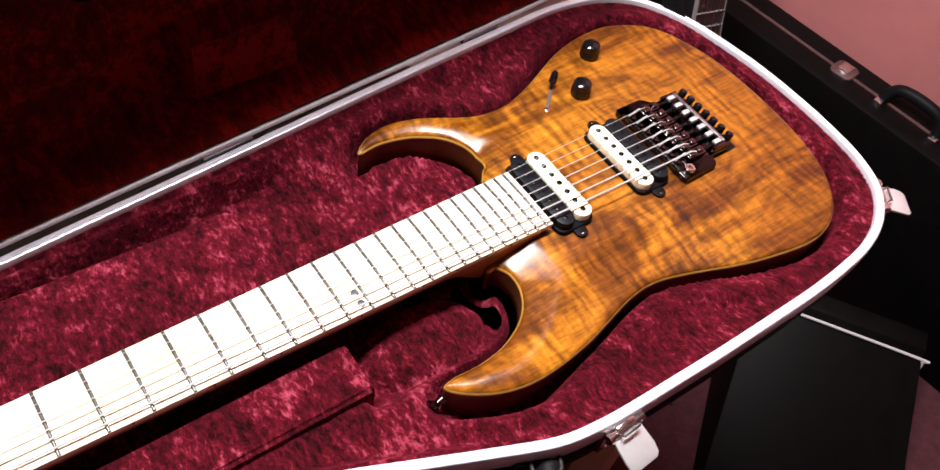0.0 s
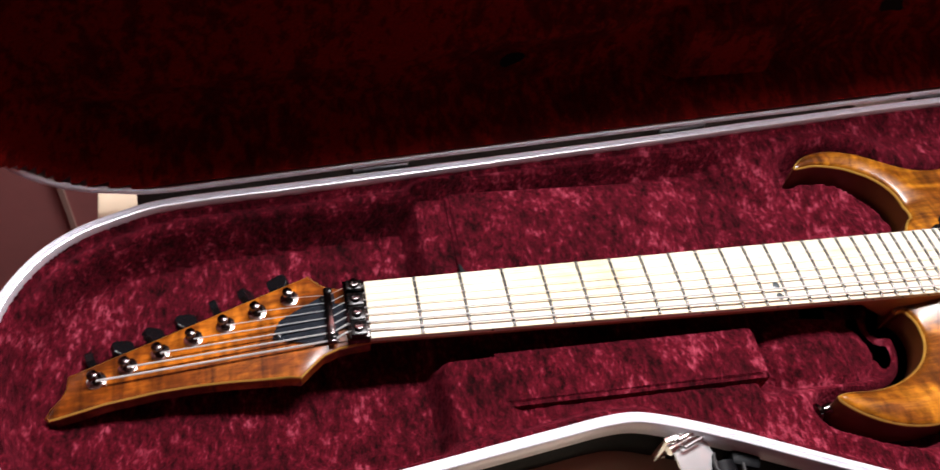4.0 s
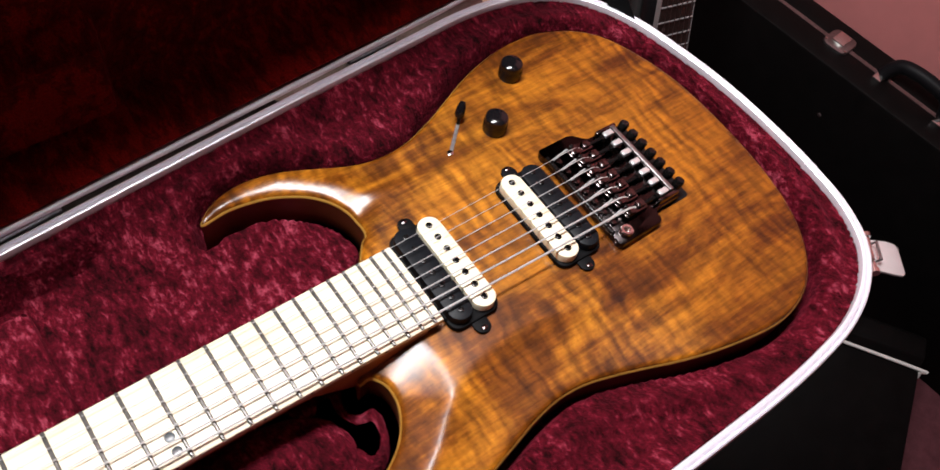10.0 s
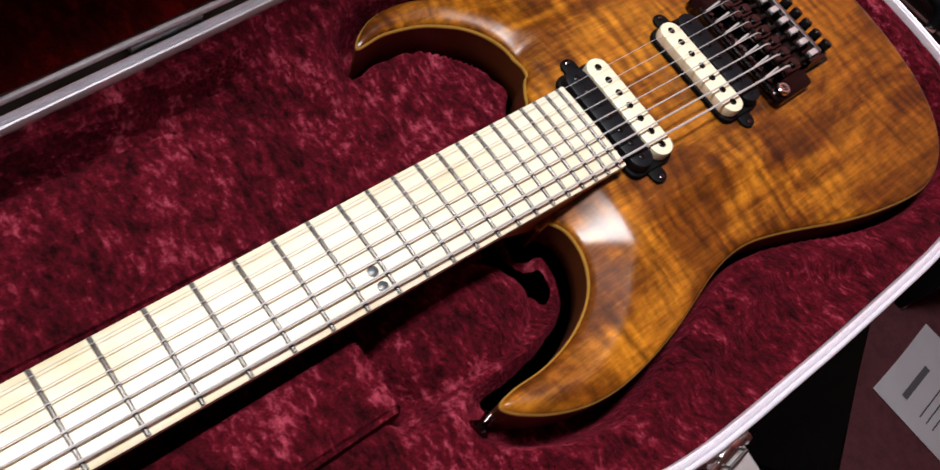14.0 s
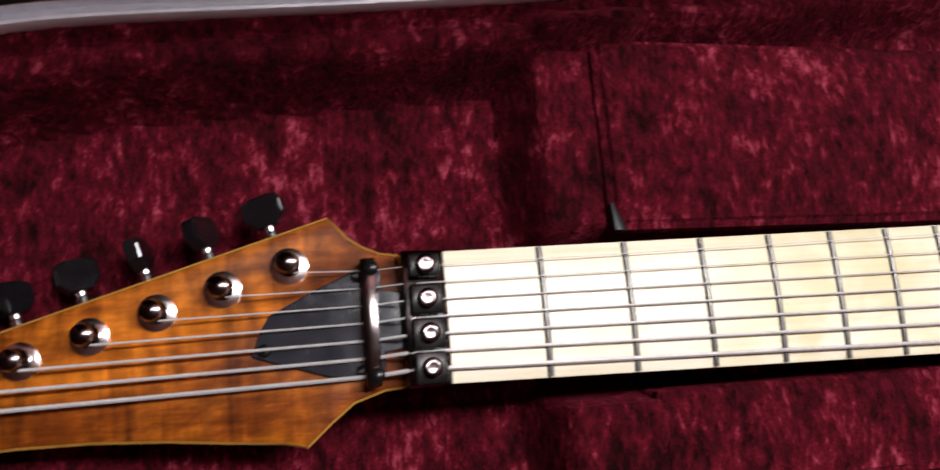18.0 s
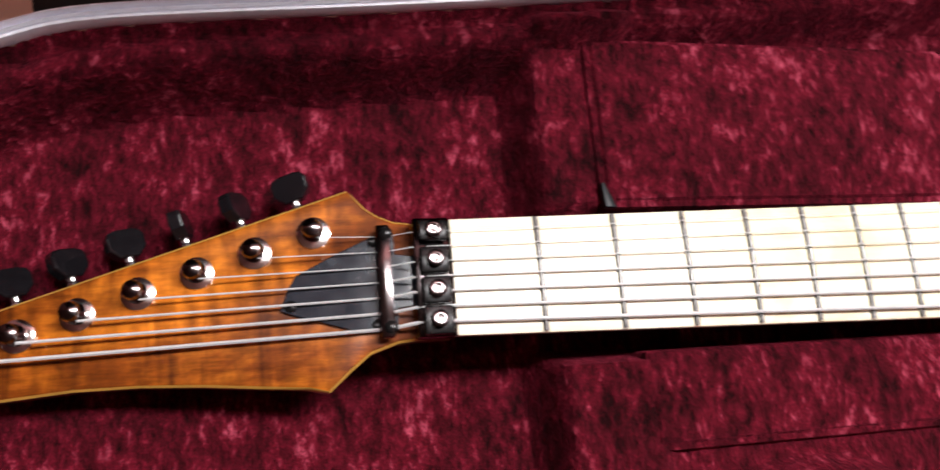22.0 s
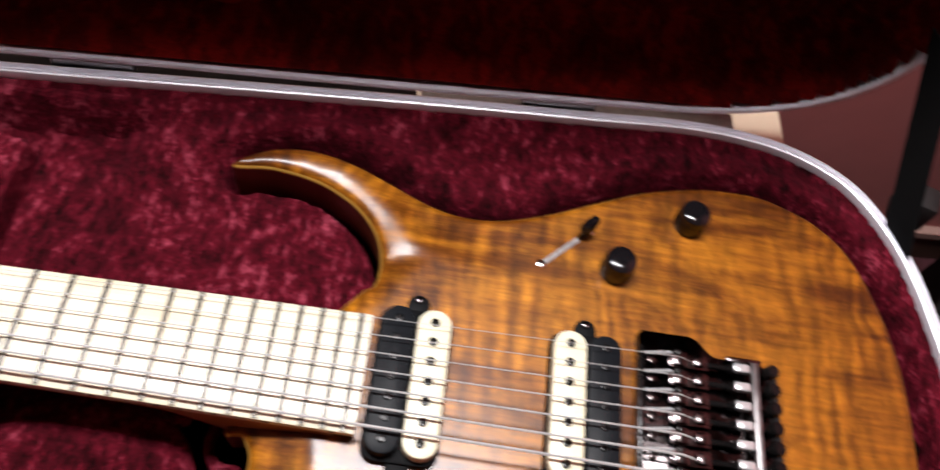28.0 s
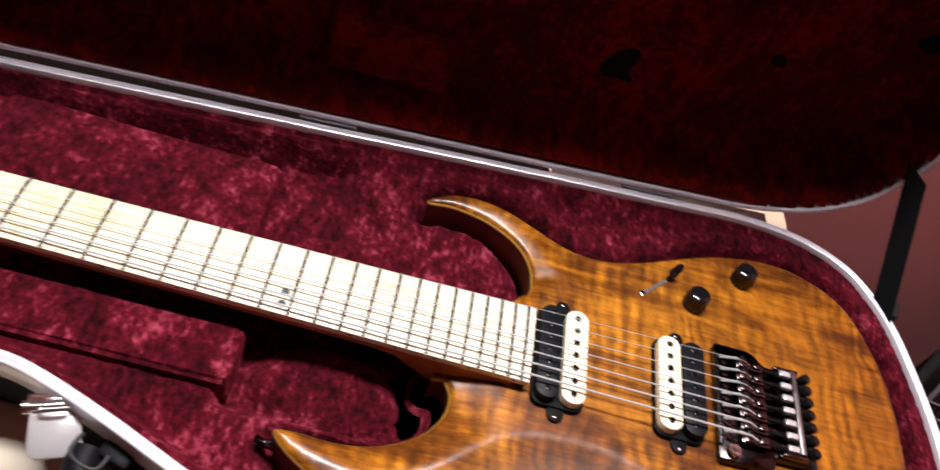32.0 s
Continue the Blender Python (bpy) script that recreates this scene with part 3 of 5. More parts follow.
# lid, hinged along the far rim
H0, H1 = Vector((-0.17, 0.1236, RIM_Z)), Vector((0.72, 0.2144, RIM_Z))
HD = (H1 - H0).normalized()
HN = Vector((-HD.y, HD.x, 0))
OPEN = radians(91)
EV = HN * -math.cos(OPEN) + Vector((0, 0, math.sin(OPEN)))
EW = HN * math.sin(OPEN) + Vector((0, 0, math.cos(OPEN)))
LID = Matrix((HD, EV, -EW)).transposed().to_4x4()
LID.translation = H0 + HN * -0.0025 + Vector((0, 0, 0.0005))
lid_ring = [Vector(((p - H0.xy).dot(HD.xy), max(-(p - H0.xy).dot(HN.xy), 0.0) + 0.001)) for p in case_ring]
# the lid's head end is a little shorter than the tray's
lid_ring = [Vector((p.x + 0.006 * max(0.0, 1 - (p.x + 0.11) / 0.2) * min(1.0, p.y / 0.05), p.y)) for p in lid_ring]
if area2(lid_ring) < 0:
    lid_ring.reverse()
lid_in = [tuple(p) for p in inset(lid_ring, 0.005)]


def lid_height(px, py):
    e = away(px, py, lid_in)
    z = -0.0025 - 0.054 * step(e, 0.002, 0.022)
    block = step(px, 0.472, 0.482) * (1 - step(px, 0.578, 0.588)) * step(py, 0.025, 0.035) * (1 - step(py, 0.092, 0.102))
    ridge = np.exp(-((py - 0.075 - 0.05 * px) / 0.018) ** 2) * (1 - step(px, 0.40, 0.46))
    return z + 0.026 * block + 0.012 * ridge + ripple(px, py, 20, 0.004) * step(e, 0.002, 0.03)


def lpart(name, bm, material, label=""):
    return cpart(name, moved(bm, LID), material, label=label)


lpart("lid_shell", shell_of(lid_ring, 0.059), TOLEX, "black textured lid shell")
bm = bmesh.new()
sweep(bm, lid_ring, [(d * 0.55, max(z, -0.004) if d > 0.008 else z) for d, z in RIM_PROFILE])
lpart("lid_rim", recalc(bm), ALU, "aluminium lid rim")
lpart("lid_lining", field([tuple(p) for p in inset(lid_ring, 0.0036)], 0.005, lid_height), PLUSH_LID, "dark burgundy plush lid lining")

hs = Matrix((HD, HN, Vector((0, 0, 1)))).transposed().to_4x4()
hs.translation = H0
# added black filler draws the dark gap between the two rims
cpart("gap_filler", moved(box(0.004, 0.688, -0.003, 0.010, -0.022, -0.0045, 0.0008), hs), RUBBER, label="black filler for the dark gap along the hinge line")
# added grey filler draws the paler end of that gap
cpart("gap_filler", moved(box(0.69, 0.90, -0.003, 0.008, -0.016, -0.0042, 0.0008), hs), AMBER_DIRT, label="dull metal filler for the paler gap along the hinge line")
# hinges: leaf on each rim and a knuckle between
for u in (0.20, 0.49, 0.78):
    p = H0 + HD * u + HN * 0.003
    tilt = Matrix((HD, HN, Vector((0, 0, 1)))).transposed().to_4x4()
    tilt.translation = p
    cpart("hinge", moved(join(box(-0.024, 0.024, -0.004, 0.004, -0.004, 0.0028, 0.0012), tube([(-0.024, 0.0025, 0.003), (0.024, 0.0025, 0.003)], 0.0022, 8)), tilt), AMBER_DIRT, label="dull steel hinge")


def latch(x, y, nx, ny, lift=55):
    """An open draw latch on the case wall."""
    out = Vector((nx, ny, 0)).normalized()
    along = Vector((-out.y, out.x, 0))
    m = Matrix((along, out, Vector((0, 0, 1)))).transposed().to_4x4()
    m.translation = (x, y, RIM_Z)
    base = cpart("latch", moved(join(box(-0.016, 0.016, -0.004, 0.002, -0.042, -0.009, 0.0012), box(-0.009, 0.009, 0.001, 0.0045, -0.018, -0.004, 0.001)), m), CHROME, label="chrome draw latch standing open")
    hinge = m @ Matrix.Translation((0, 0.005, -0.012)) @ Matrix.Rotation(radians(lift - 90), 4, "X")
    ring = [(-0.0140, 0.0), (0.0140, 0.0), (0.0155, 0.020), (0.0148, 0.0275), (0.0115, 0.0305), (-0.0115, 0.0305), (-0.0148, 0.0275), (-0.0155, 0.020)]
    lever = slab(ring, -0.001, 0.0012, 0.0008)
    for v in lever.verts:
        v.co.z -= 0.35 * (v.co.y / 0.0305) ** 2 * 0.012
    fixed(part("lever", moved(lever, hinge), LEVER, base))
    fixed(part("knuckle", moved(join(tube([(-0.0175, 0, 0), (0.0175, 0, 0)], 0.0030, 10), tube([(-0.0182, 0, 0), (-0.0145, 0, 0)], 0.0042, 10), tube([(0.0145, 0, 0), (0.0182, 0, 0)], 0.0042, 10)), m @ Matrix.Translation((0, 0.005, -0.010))), CHROME, base))
    fixed(part("hook_loop", moved(tube([(-0.008, 0, 0), (-0.008, 0.006, 0.008), (0.008, 0.006, 0.008), (0.008, 0, 0)], 0.0013, 6), m @ Matrix.Translation((0, 0.004, -0.013))), AMBER_DIRT, base))
    for k in (-0.009, 0.009):
        fixed(part("rivet", moved(lathe([(0.002, 0), (0.0018, 0.001), (0.0006, 0.0015)], 8), m @ Matrix.Translation((k, 0.002, -0.037)) @ Matrix.Rotation(radians(-90), 4, "X")), CHROME, base))


latch(-0.0985, -0.1425, -0.12, -1, 72)
latch(0.2180, -0.1180, 0.36, -1, 76)
latch(0.4500, -0.1970, 0.06, -1, 76)
latch(0.8300, -0.1510, 0.80, -0.60, 88)

# leather carrying handle on the near wall
hm = Matrix.Translation((0.318, -0.163, -0.036)) @ Matrix.Rotation(radians(-19.5), 4, "Z")
handle = cpart("handle", moved(tube(spline([(-0.076, -0.002, 0.0), (-0.068, -0.018, 0.0), (-0.040, -0.030, -0.002), (0.0, -0.034, -0.003), (0.040, -0.030, -0.002), (0.068, -0.018, 0.0), (0.076, -0.002, 0.0)], 6, False), 0.0115, 14), hm), LEATHER, label="padded black leather handle")
for s in (-1, 1):
    fixed(part("handle_ring", moved(tube(spline([(s * 0.062, 0.003, 0.008), (s * 0.062, -0.012, 0.010), (s * 0.080, -0.012, 0.010), (s * 0.084, 0.003, 0.008)], 5, False), 0.0016, 8), hm), RUBBER, handle, "black handle ring"))
    fixed(part("handle_tab", moved(box(s * 0.059 - 0.011, s * 0.059 + 0.011, -0.003, 0.012, -0.012, 0.010, 0.003), hm), LEATHER, handle))

# embossed badge with unreadable lettering
bmx = Matrix.Translation((0.022, -0.1325, -0.034)) @ Matrix.Rotation(radians(6.2), 4, "Z") @ Matrix.Rotation(radians(90), 4, "X")
badge = cpart("badge", moved(slab(oblong(-0.027, 0.027, -0.0075, 0.0075, 0.0065, 4), -0.001, 0.0022, 0.0008), bmx), AMBER_DIRT, label="small worn metal badge")
for k, (a, b) in enumerate(((-0.02, -0.006), (-0.004, 0.006), (0.008, 0.02))):
    fixed(part("letter_bar", moved(box(a, b, -0.003, 0.003, 0.002, 0.0032, 0.0005), bmx), TOLEX, badge))

# stay strap from the rim to the lid
top = LID @ Vector((0.982, 0.094, -0.006))
a0, b0 = Vector((0.8215, 0.1505, -0.012)), Vector((0.8315, 0.1255, -0.012))
bm = bmesh.new()
side = (b0 - a0)
rows = []
for k in range(7):
    f = k / 6
    p = a0.lerp(top, f)
    nrm_ = (top - a0).cross(side).normalized() * 0.0008
    rows.append([bm.verts.new(p - nrm_), bm.verts.new(p + side - nrm_), bm.verts.new(p + side + nrm_), bm.verts.new(p + nrm_)])
for r0, r1 in zip(rows, rows[1:]):
    for k in range(4):
        bm.faces.new((r0[k], r0[(k + 1) % 4], r1[(k + 1) % 4], r1[k]))
bm.faces.new(rows[0][::-1])
bm.faces.new(rows[-1])
cpart("stay_strap", recalc(bm), STRAP, label="black woven lid stay strap")

# ---------- the guitar ----------
guitar = thing("electric_guitar", "seven-string electric guitar with amber figured top and pale maple fretboard", "guitar", at=(0.6, 0.0, -0.058))
bpy.context.view_layer.update()


def gpart(name, bm, material, label="", parent=None, smooth=True):
    return fixed(part(name, bm, material, parent or guitar, label, smooth))


TOP, BACK = -0.0125, -0.056
ring = list(body_ring)
if area2(ring) < 0:
    ring.reverse()
arcs = {"treble_in": body_ring[0:41], "treble_out": body_ring[40:76], "bass_out": body_ring[175:246], "bass_in": body_ring[246:298]}
arcs = {k: [tuple(p) for p in v] for k, v in arcs.items()}


CREST = [tuple(p) for p in spline([Vector(p) for p in ((0.3508, -0.107), (0.380, -0.117), (0.410, -0.1215), (0.435, -0.1150), (0.460, -0.1010), (0.485, -0.0800), (0.512, -0.0665), (0.540, -0.0612), (0.570, -0.0612), (0.602, -0.0690), (0.635, -0.0830), (0.680, -0.1060), (0.735, -0.1370), (0.755, -0.1500))], 6, False)]
CREST_T = [tuple(p) for p in spline([Vector(p) for p in ((0.4142, 0.1205), (0.435, 0.1295), (0.456, 0.1330), (0.475, 0.1300), (0.4885, 0.1240), (0.5125, 0.1035), (0.527, 0.0860), (0.548, 0.0800), (0.572, 0.0770), (0.610, 0.0780))], 6, False)]
CREST_T_SIDE = CREST_T + [(0.610, 0.20), (0.40, 0.20), (0.40, 0.1205)]
CREST_SIDE = CREST + [(0.755, -0.20), (0.30, -0.20), (0.30, -0.107)]


def top_height(px, py):
    """The carved top: scoops inside both horns and slopes outside them, meeting in a crest."""
    drop = np.zeros(px.shape)

    # the treble side likewise, with a shorter crest
    outer = inside(px, py, CREST_T_SIDE)
    ridge = away(px, py, CREST_T, False)
    lean = np.clip(np.minimum((0.35 + 0.65 * step(py, 0.055, 0.09)) * 0.032 - away(px, py, arcs["treble_in"], False), ridge), 0, None)
    drop = np.where(outer, drop, 0.27 * (np.sqrt(lean * lean + 0.0012 ** 2) - 0.0012))
    hollow = 0.0105 * (1 - np.exp(-np.clip(np.sqrt(ridge * ridge + 0.0012 ** 2) - 0.0012, 0, None) / 0.030)) * (1 - step(px, 0.50, 0.60))
    drop = np.where(outer, np.maximum(drop, hollow), drop)
    # the bass side falls away on both sides of one curved crest
    outer = inside(px, py, CREST_SIDE)
    ridge = away(px, py, CREST, False)
    lean = np.clip(np.minimum(0.034 - away(px, py, arcs["bass_in"], False), ridge), 0, None)
    drop = np.where(outer, drop, np.maximum(drop, 0.30 * (np.sqrt(lean * lean + 0.0012 ** 2) - 0.0012)))
    hollow = 0.0118 * (1 - np.exp(-np.clip(np.sqrt(ridge * ridge + 0.0012 ** 2) - 0.0012, 0, None) / 0.037)) * (1 - step(px, 0.58, 0.70))
    drop = np.where(outer, np.maximum(drop, hollow), drop)
    return TOP - drop


def carved_body():
    rim = [tuple(p) for p in ring]
    pts = list(rim)
    for d in (0.0007, 0.002, 0.0042):
        cand = inset(ring, d)
        dist = away(np.array([p.x for p in cand]), np.array([p.y for p in cand]), rim)
        pts += [tuple(p) for p, q in zip(cand, dist) if q > d * 0.9]
    gx, gy = np.meshgrid(np.arange(0.345, 0.816, 0.0042), np.arange(-0.16, 0.176, 0.0042), indexing="ij")
    gx[:, ::2] += 0.0021
    ok = inside(gx, gy, rim) & (away(gx, gy, rim) > 0.0062)
    pts += list(zip(gx[ok].tolist(), gy[ok].tolist()))
    n = len(rim)
    verts, _, faces, *_ = delaunay_2d_cdt([Vector(p) for p in pts], [(i, (i + 1) % n) for i in range(n)], [], 1, 1e-6)
    px, py = np.array([v.x for v in verts]), np.array([v.y for v in verts])
    e = away(px, py, rim)
    r = 0.0032
    pz = top_height(px, py) - (r - np.sqrt(np.clip(r * r - (r - np.clip(e, 0, r)) ** 2, 0, None)))
    bm = bmesh.new()
    vs = [bm.verts.new((x, y, z)) for x, y, z in zip(px, py, pz)]
    for f in faces:
        try:
            bm.faces.new([vs[i] for i in f])
        except ValueError:
            pass
    for f in bm.faces:
        if f.normal.z < 0:
            f.normal_flip()
    return bm, (px, py, pz)


bm, (px, py, pz) = carved_body()
bm.normal_update()
for f in bm.faces:
    if f.normal.z < 0:
        f.normal_flip()
edge_z = {}
for x, y, z in zip(px, py, pz):
    edge_z[(round(x, 5), round(y, 5))] = z
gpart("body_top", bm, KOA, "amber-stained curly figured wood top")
bm = bmesh.new()
rows = []
for d, f in ((0.0, 0.0), (-0.0002, 0.0), (-0.0002, 0.09), (0.0002, 0.5), (0.0012, 0.88), (0.004, 1.0)):
    row = []
    for p, q in zip(ring, inset(ring, d)):
        z = edge_z.get((round(p.x, 5), round(p.y, 5)), TOP - 0.003)
        row.append(bm.verts.new((q.x, q.y, z + (BACK - z) * f)))
    rows.append(row)
n = len(ring)
for a, b in zip(rows, rows[1:]):
    for i in range(n):
        bm.faces.new((a[i], a[(i + 1) % n], b[(i + 1) % n], b[i]))
bm.faces.new(rows[-1])
gpart("body_side", recalc(bm), SIDE_WOOD, "amber wood sides and back")
bm = bmesh.new()
rows = []
for d, dz in ((-0.0004, -0.0012), (-0.0005, -0.0004), (-0.0003, 0.0004), (0.0005, 0.0016)):
    row = []
    for p, q in zip(ring, inset(ring, d)):
        z = edge_z.get((round(p.x, 5), round(p.y, 5)), TOP - 0.003)
        row.append(bm.verts.new((q.x, q.y, z + dz)))
    rows.append(row)
for a, b in zip(rows, rows[1:]):
    for i in range(n):
        bm.faces.new((a[i], a[(i + 1) % n], b[(i + 1) % n], b[i]))
gpart("edge_binding", recalc(bm), RAW_EDGE, "thin pale natural wood edge")

# neck and fretboard
SCALE = 0.673
BOARD_END = 0.5105


def fret_x(k):
    return SCALE * (1 - 2 ** (-k / 12))


def half(x):
    return 0.0242 + 0.0160 * x


def crown(x, y):
    return 0.0012 * (1 - (y / half(x)) ** 2) - 0.0008


bm = bmesh.new()
rows = []
for k in range(37):
    x = BOARD_END * k / 36
    h = half(x)
    row = [bm.verts.new((x, -h, -0.0065)), bm.verts.new((x, -h - 0.0002, -0.0012))]
    for j in range(9):
        y = h * (j / 4 - 1)
        row.append(bm.verts.new((x, y * 0.985, crown(x, y))))
    row += [bm.verts.new((x, h + 0.0002, -0.0012)), bm.verts.new((x, h, -0.0065))]
    rows.append(row)
for a, b in zip(rows, rows[1:]):
    for k in range(len(a) - 1):
        bm.faces.new((a[k], b[k], b[k + 1], a[k + 1]))
    bm.faces.new((a[-1], b[-1], b[0], a[0]))
bm.faces.new(rows[0])
bm.faces.new(rows[-1][::-1])
board = gpart("fretboard", recalc(bm), MAPLE, "pale maple fretboard")
for k in range(1, 25):
    x = fret_x(k)
    h = half(x) - 0.0003
    path = [(x, h * (j / 5 - 1), crown(x, h * (j / 5 - 1)) + 0.0001) for j in range(11)]
    bm = tube(path, 0.0013, 8)
    fixed(part("fret", bm, FRETS, board))
for y in (-0.0122, -0.0219):
    x = (fret_x(11) + fret_x(12)) / 2 + 0.004
    fixed(part("inlay_dot", moved(lathe([(0.0032, 0), (0.0032, 0.0004), (0.003, 0.0005)], 18), Matrix.Translation((x, y, crown(x, y) - 0.0001))), DOT, board, "dark round inlay"))
for k in (3, 5, 7, 9, 12, 15, 17, 19, 21, 24):
    x = (fret_x(k) + fret_x(k - 1)) / 2
    fixed(part("side_dot", moved(lathe([(0.001, 0), (0.001, 0.0005)], 8), Matrix.Translation((x, -half(x) + 0.0001, -0.0036)) @ Matrix.Rotation(radians(90), 4, "X")), BLACK, board))
bm = bmesh.new()
rows = []
for k in range(31):
    x = -0.012 + (0.50 + 0.012) * k / 30
    h = half(max(x, 0)) - 0.0004
    heel = float(step(np.array(x), 0.405, 0.452))
    deep = -0.0195 - 0.004 * x / 0.5 - 0.026 * heel
    row = []
    for j in range(13):
        a = math.pi * j / 12
        sq = 0.72 - 0.35 * heel
        cx, sx = math.cos(a), math.sin(a)
        row.append(bm.verts.new((x, -h * math.copysign(abs(cx) ** sq, cx), -0.0062 + (deep + 0.0062) * sx ** sq)))
    rows.append(row)
for a, b in zip(rows, rows[1:]):
    for k in range(len(a) - 1):
        bm.faces.new((a[k], b[k], b[k + 1], a[k + 1]))
    bm.faces.new((a[-1], b[-1], b[0], a[0]))
bm.faces.new(rows[0])
bm.faces.new(rows[-1][::-1])
gpart("neck", recalc(bm), NECK_WOOD, "slim brown wood neck")

# headstock, tilted back
def head_z(x):
    return -0.0070 + 0.157 * min(x, 0.0)


HEAD = [(-0.0405, 0.0412), (-0.0375, 0.0375), (-0.0335, 0.0328), (-0.0285, 0.0292), (-0.022, 0.0262), (-0.012, 0.0246), (0.0, 0.0238), (0.0, -0.0238), (-0.012, -0.0238), (-0.023, -0.0246), (-0.0343, -0.0282), (-0.0424, -0.0345), (-0.0515, -0.0425), (-0.059, -0.0405), (-0.08, -0.0384), (-0.1, -0.0362), (-0.125, -0.0345), (-0.15, -0.0342), (-0.186, -0.0365), (-0.2163, -0.0412), (-0.2232, -0.0420), (-0.2258, -0.0398), (-0.2225, -0.0335), (-0.2158, -0.0262), (-0.2128, -0.0194), (-0.2129, -0.0105)]
bm = slab(HEAD, -0.0145, 0.0, 0.0012)
for v in bm.verts:
    v.co.z += head_z(v.co.x)
head = gpart("headstock", bm, KOA_HEAD, "amber figured wood headstock")
bm = bmesh.new()
hr = [Vector(p) for p in HEAD]
if area2(hr) < 0:
    hr.reverse()
sweep(bm, hr, [(-0.0004, -0.003), (-0.0005, -0.0014), (0.0004, -0.0002)])
for v in bm.verts:
    v.co.z += head_z(v.co.x)
gpart("head_edge", recalc(bm), RAW_EDGE, "thin pale edge line")
HT = Matrix.Rotation(math.atan(-0.157), 4, "Y")


def on_head(x, y, lift=0.0):
    return Matrix.Translation((x, y, head_z(x) + lift)) @ HT


COVER_RING = [(-0.0140, 0.0105), (-0.0225, 0.0120), (-0.0228, 0.0212), (-0.0290, 0.0212), (-0.0460, 0.0140), (-0.0632, 0.0055), (-0.0665, 0.0000), (-0.0698, -0.0088), (-0.0640, -0.0112), (-0.0363, -0.0204), (-0.0228, -0.0206), (-0.0225, -0.0110), (-0.0140, -0.0100)]
cov = slab(COVER_RING, 0.0002, 0.0021, 0.0005)
for v in cov.verts:
    v.co.z += head_z(v.co.x)
cover = gpart("truss_cover", cov, COVER, "satin black truss rod cover", smooth=False)
for x, y in ((-0.0314, 0.0178), (-0.0310, -0.0174), (-0.0655, -0.0072)):
    fixed(part("screw", moved(join(lathe([(0.0026, 0), (0.0024, 0.0008), (0.0012, 0.0014)], 12), box(-0.0018, 0.0018, -0.0003, 0.0003, 0.0012, 0.0016)), on_head(x, y, 0.002)), BLACK_METAL, cover))
bar = gpart("string_retainer", moved(box(-0.003, 0.003, -0.0235, 0.0235, 0.0035, 0.0085, 0.0012), on_head(-0.0268, 0)), COSMO, "dark chrome string retainer bar")
for y in (-0.0195, 0.0195):
    fixed(part("retainer_screw", moved(lathe([(0.0027, 0), (0.0027, 0.001), (0.0016, 0.0018)], 12), on_head(-0.0268, y, 0.0083)), BLACK_METAL, bar))
    fixed(part("retainer_post", moved(lathe([(0.0018, 0), (0.0018, 0.006)], 10), on_head(-0.0268, y, -0.001)), BLACK_METAL, bar))
# locking nut
nut = gpart("locking_nut", box(-0.0165, -0.0006, -0.0248, 0.0248, -0.0075, 0.0014, 0.001), PLATE_METAL, "black locking nut")
for y, w in ((0.0185, 0.0042), (0.0062, 0.0055), (-0.0062, 0.0055), (-0.0185, 0.0058)):
    clamp = fixed(part("clamp_block", box(-0.0145, -0.0025, y - w, y + w, 0.0016, 0.0056, 0.0009), BLACK_METAL, nut))
    fixed(part("clamp_bolt", moved(lathe([(0.0036, 0), (0.0036, 0.003), (0.003, 0.0034), (0.0019, 0.0034), (0.0018, 0.0016), (0.0004, 0.0015)], 14), Matrix.Translation((-0.0088, y, 0.0055))), COSMO, nut))
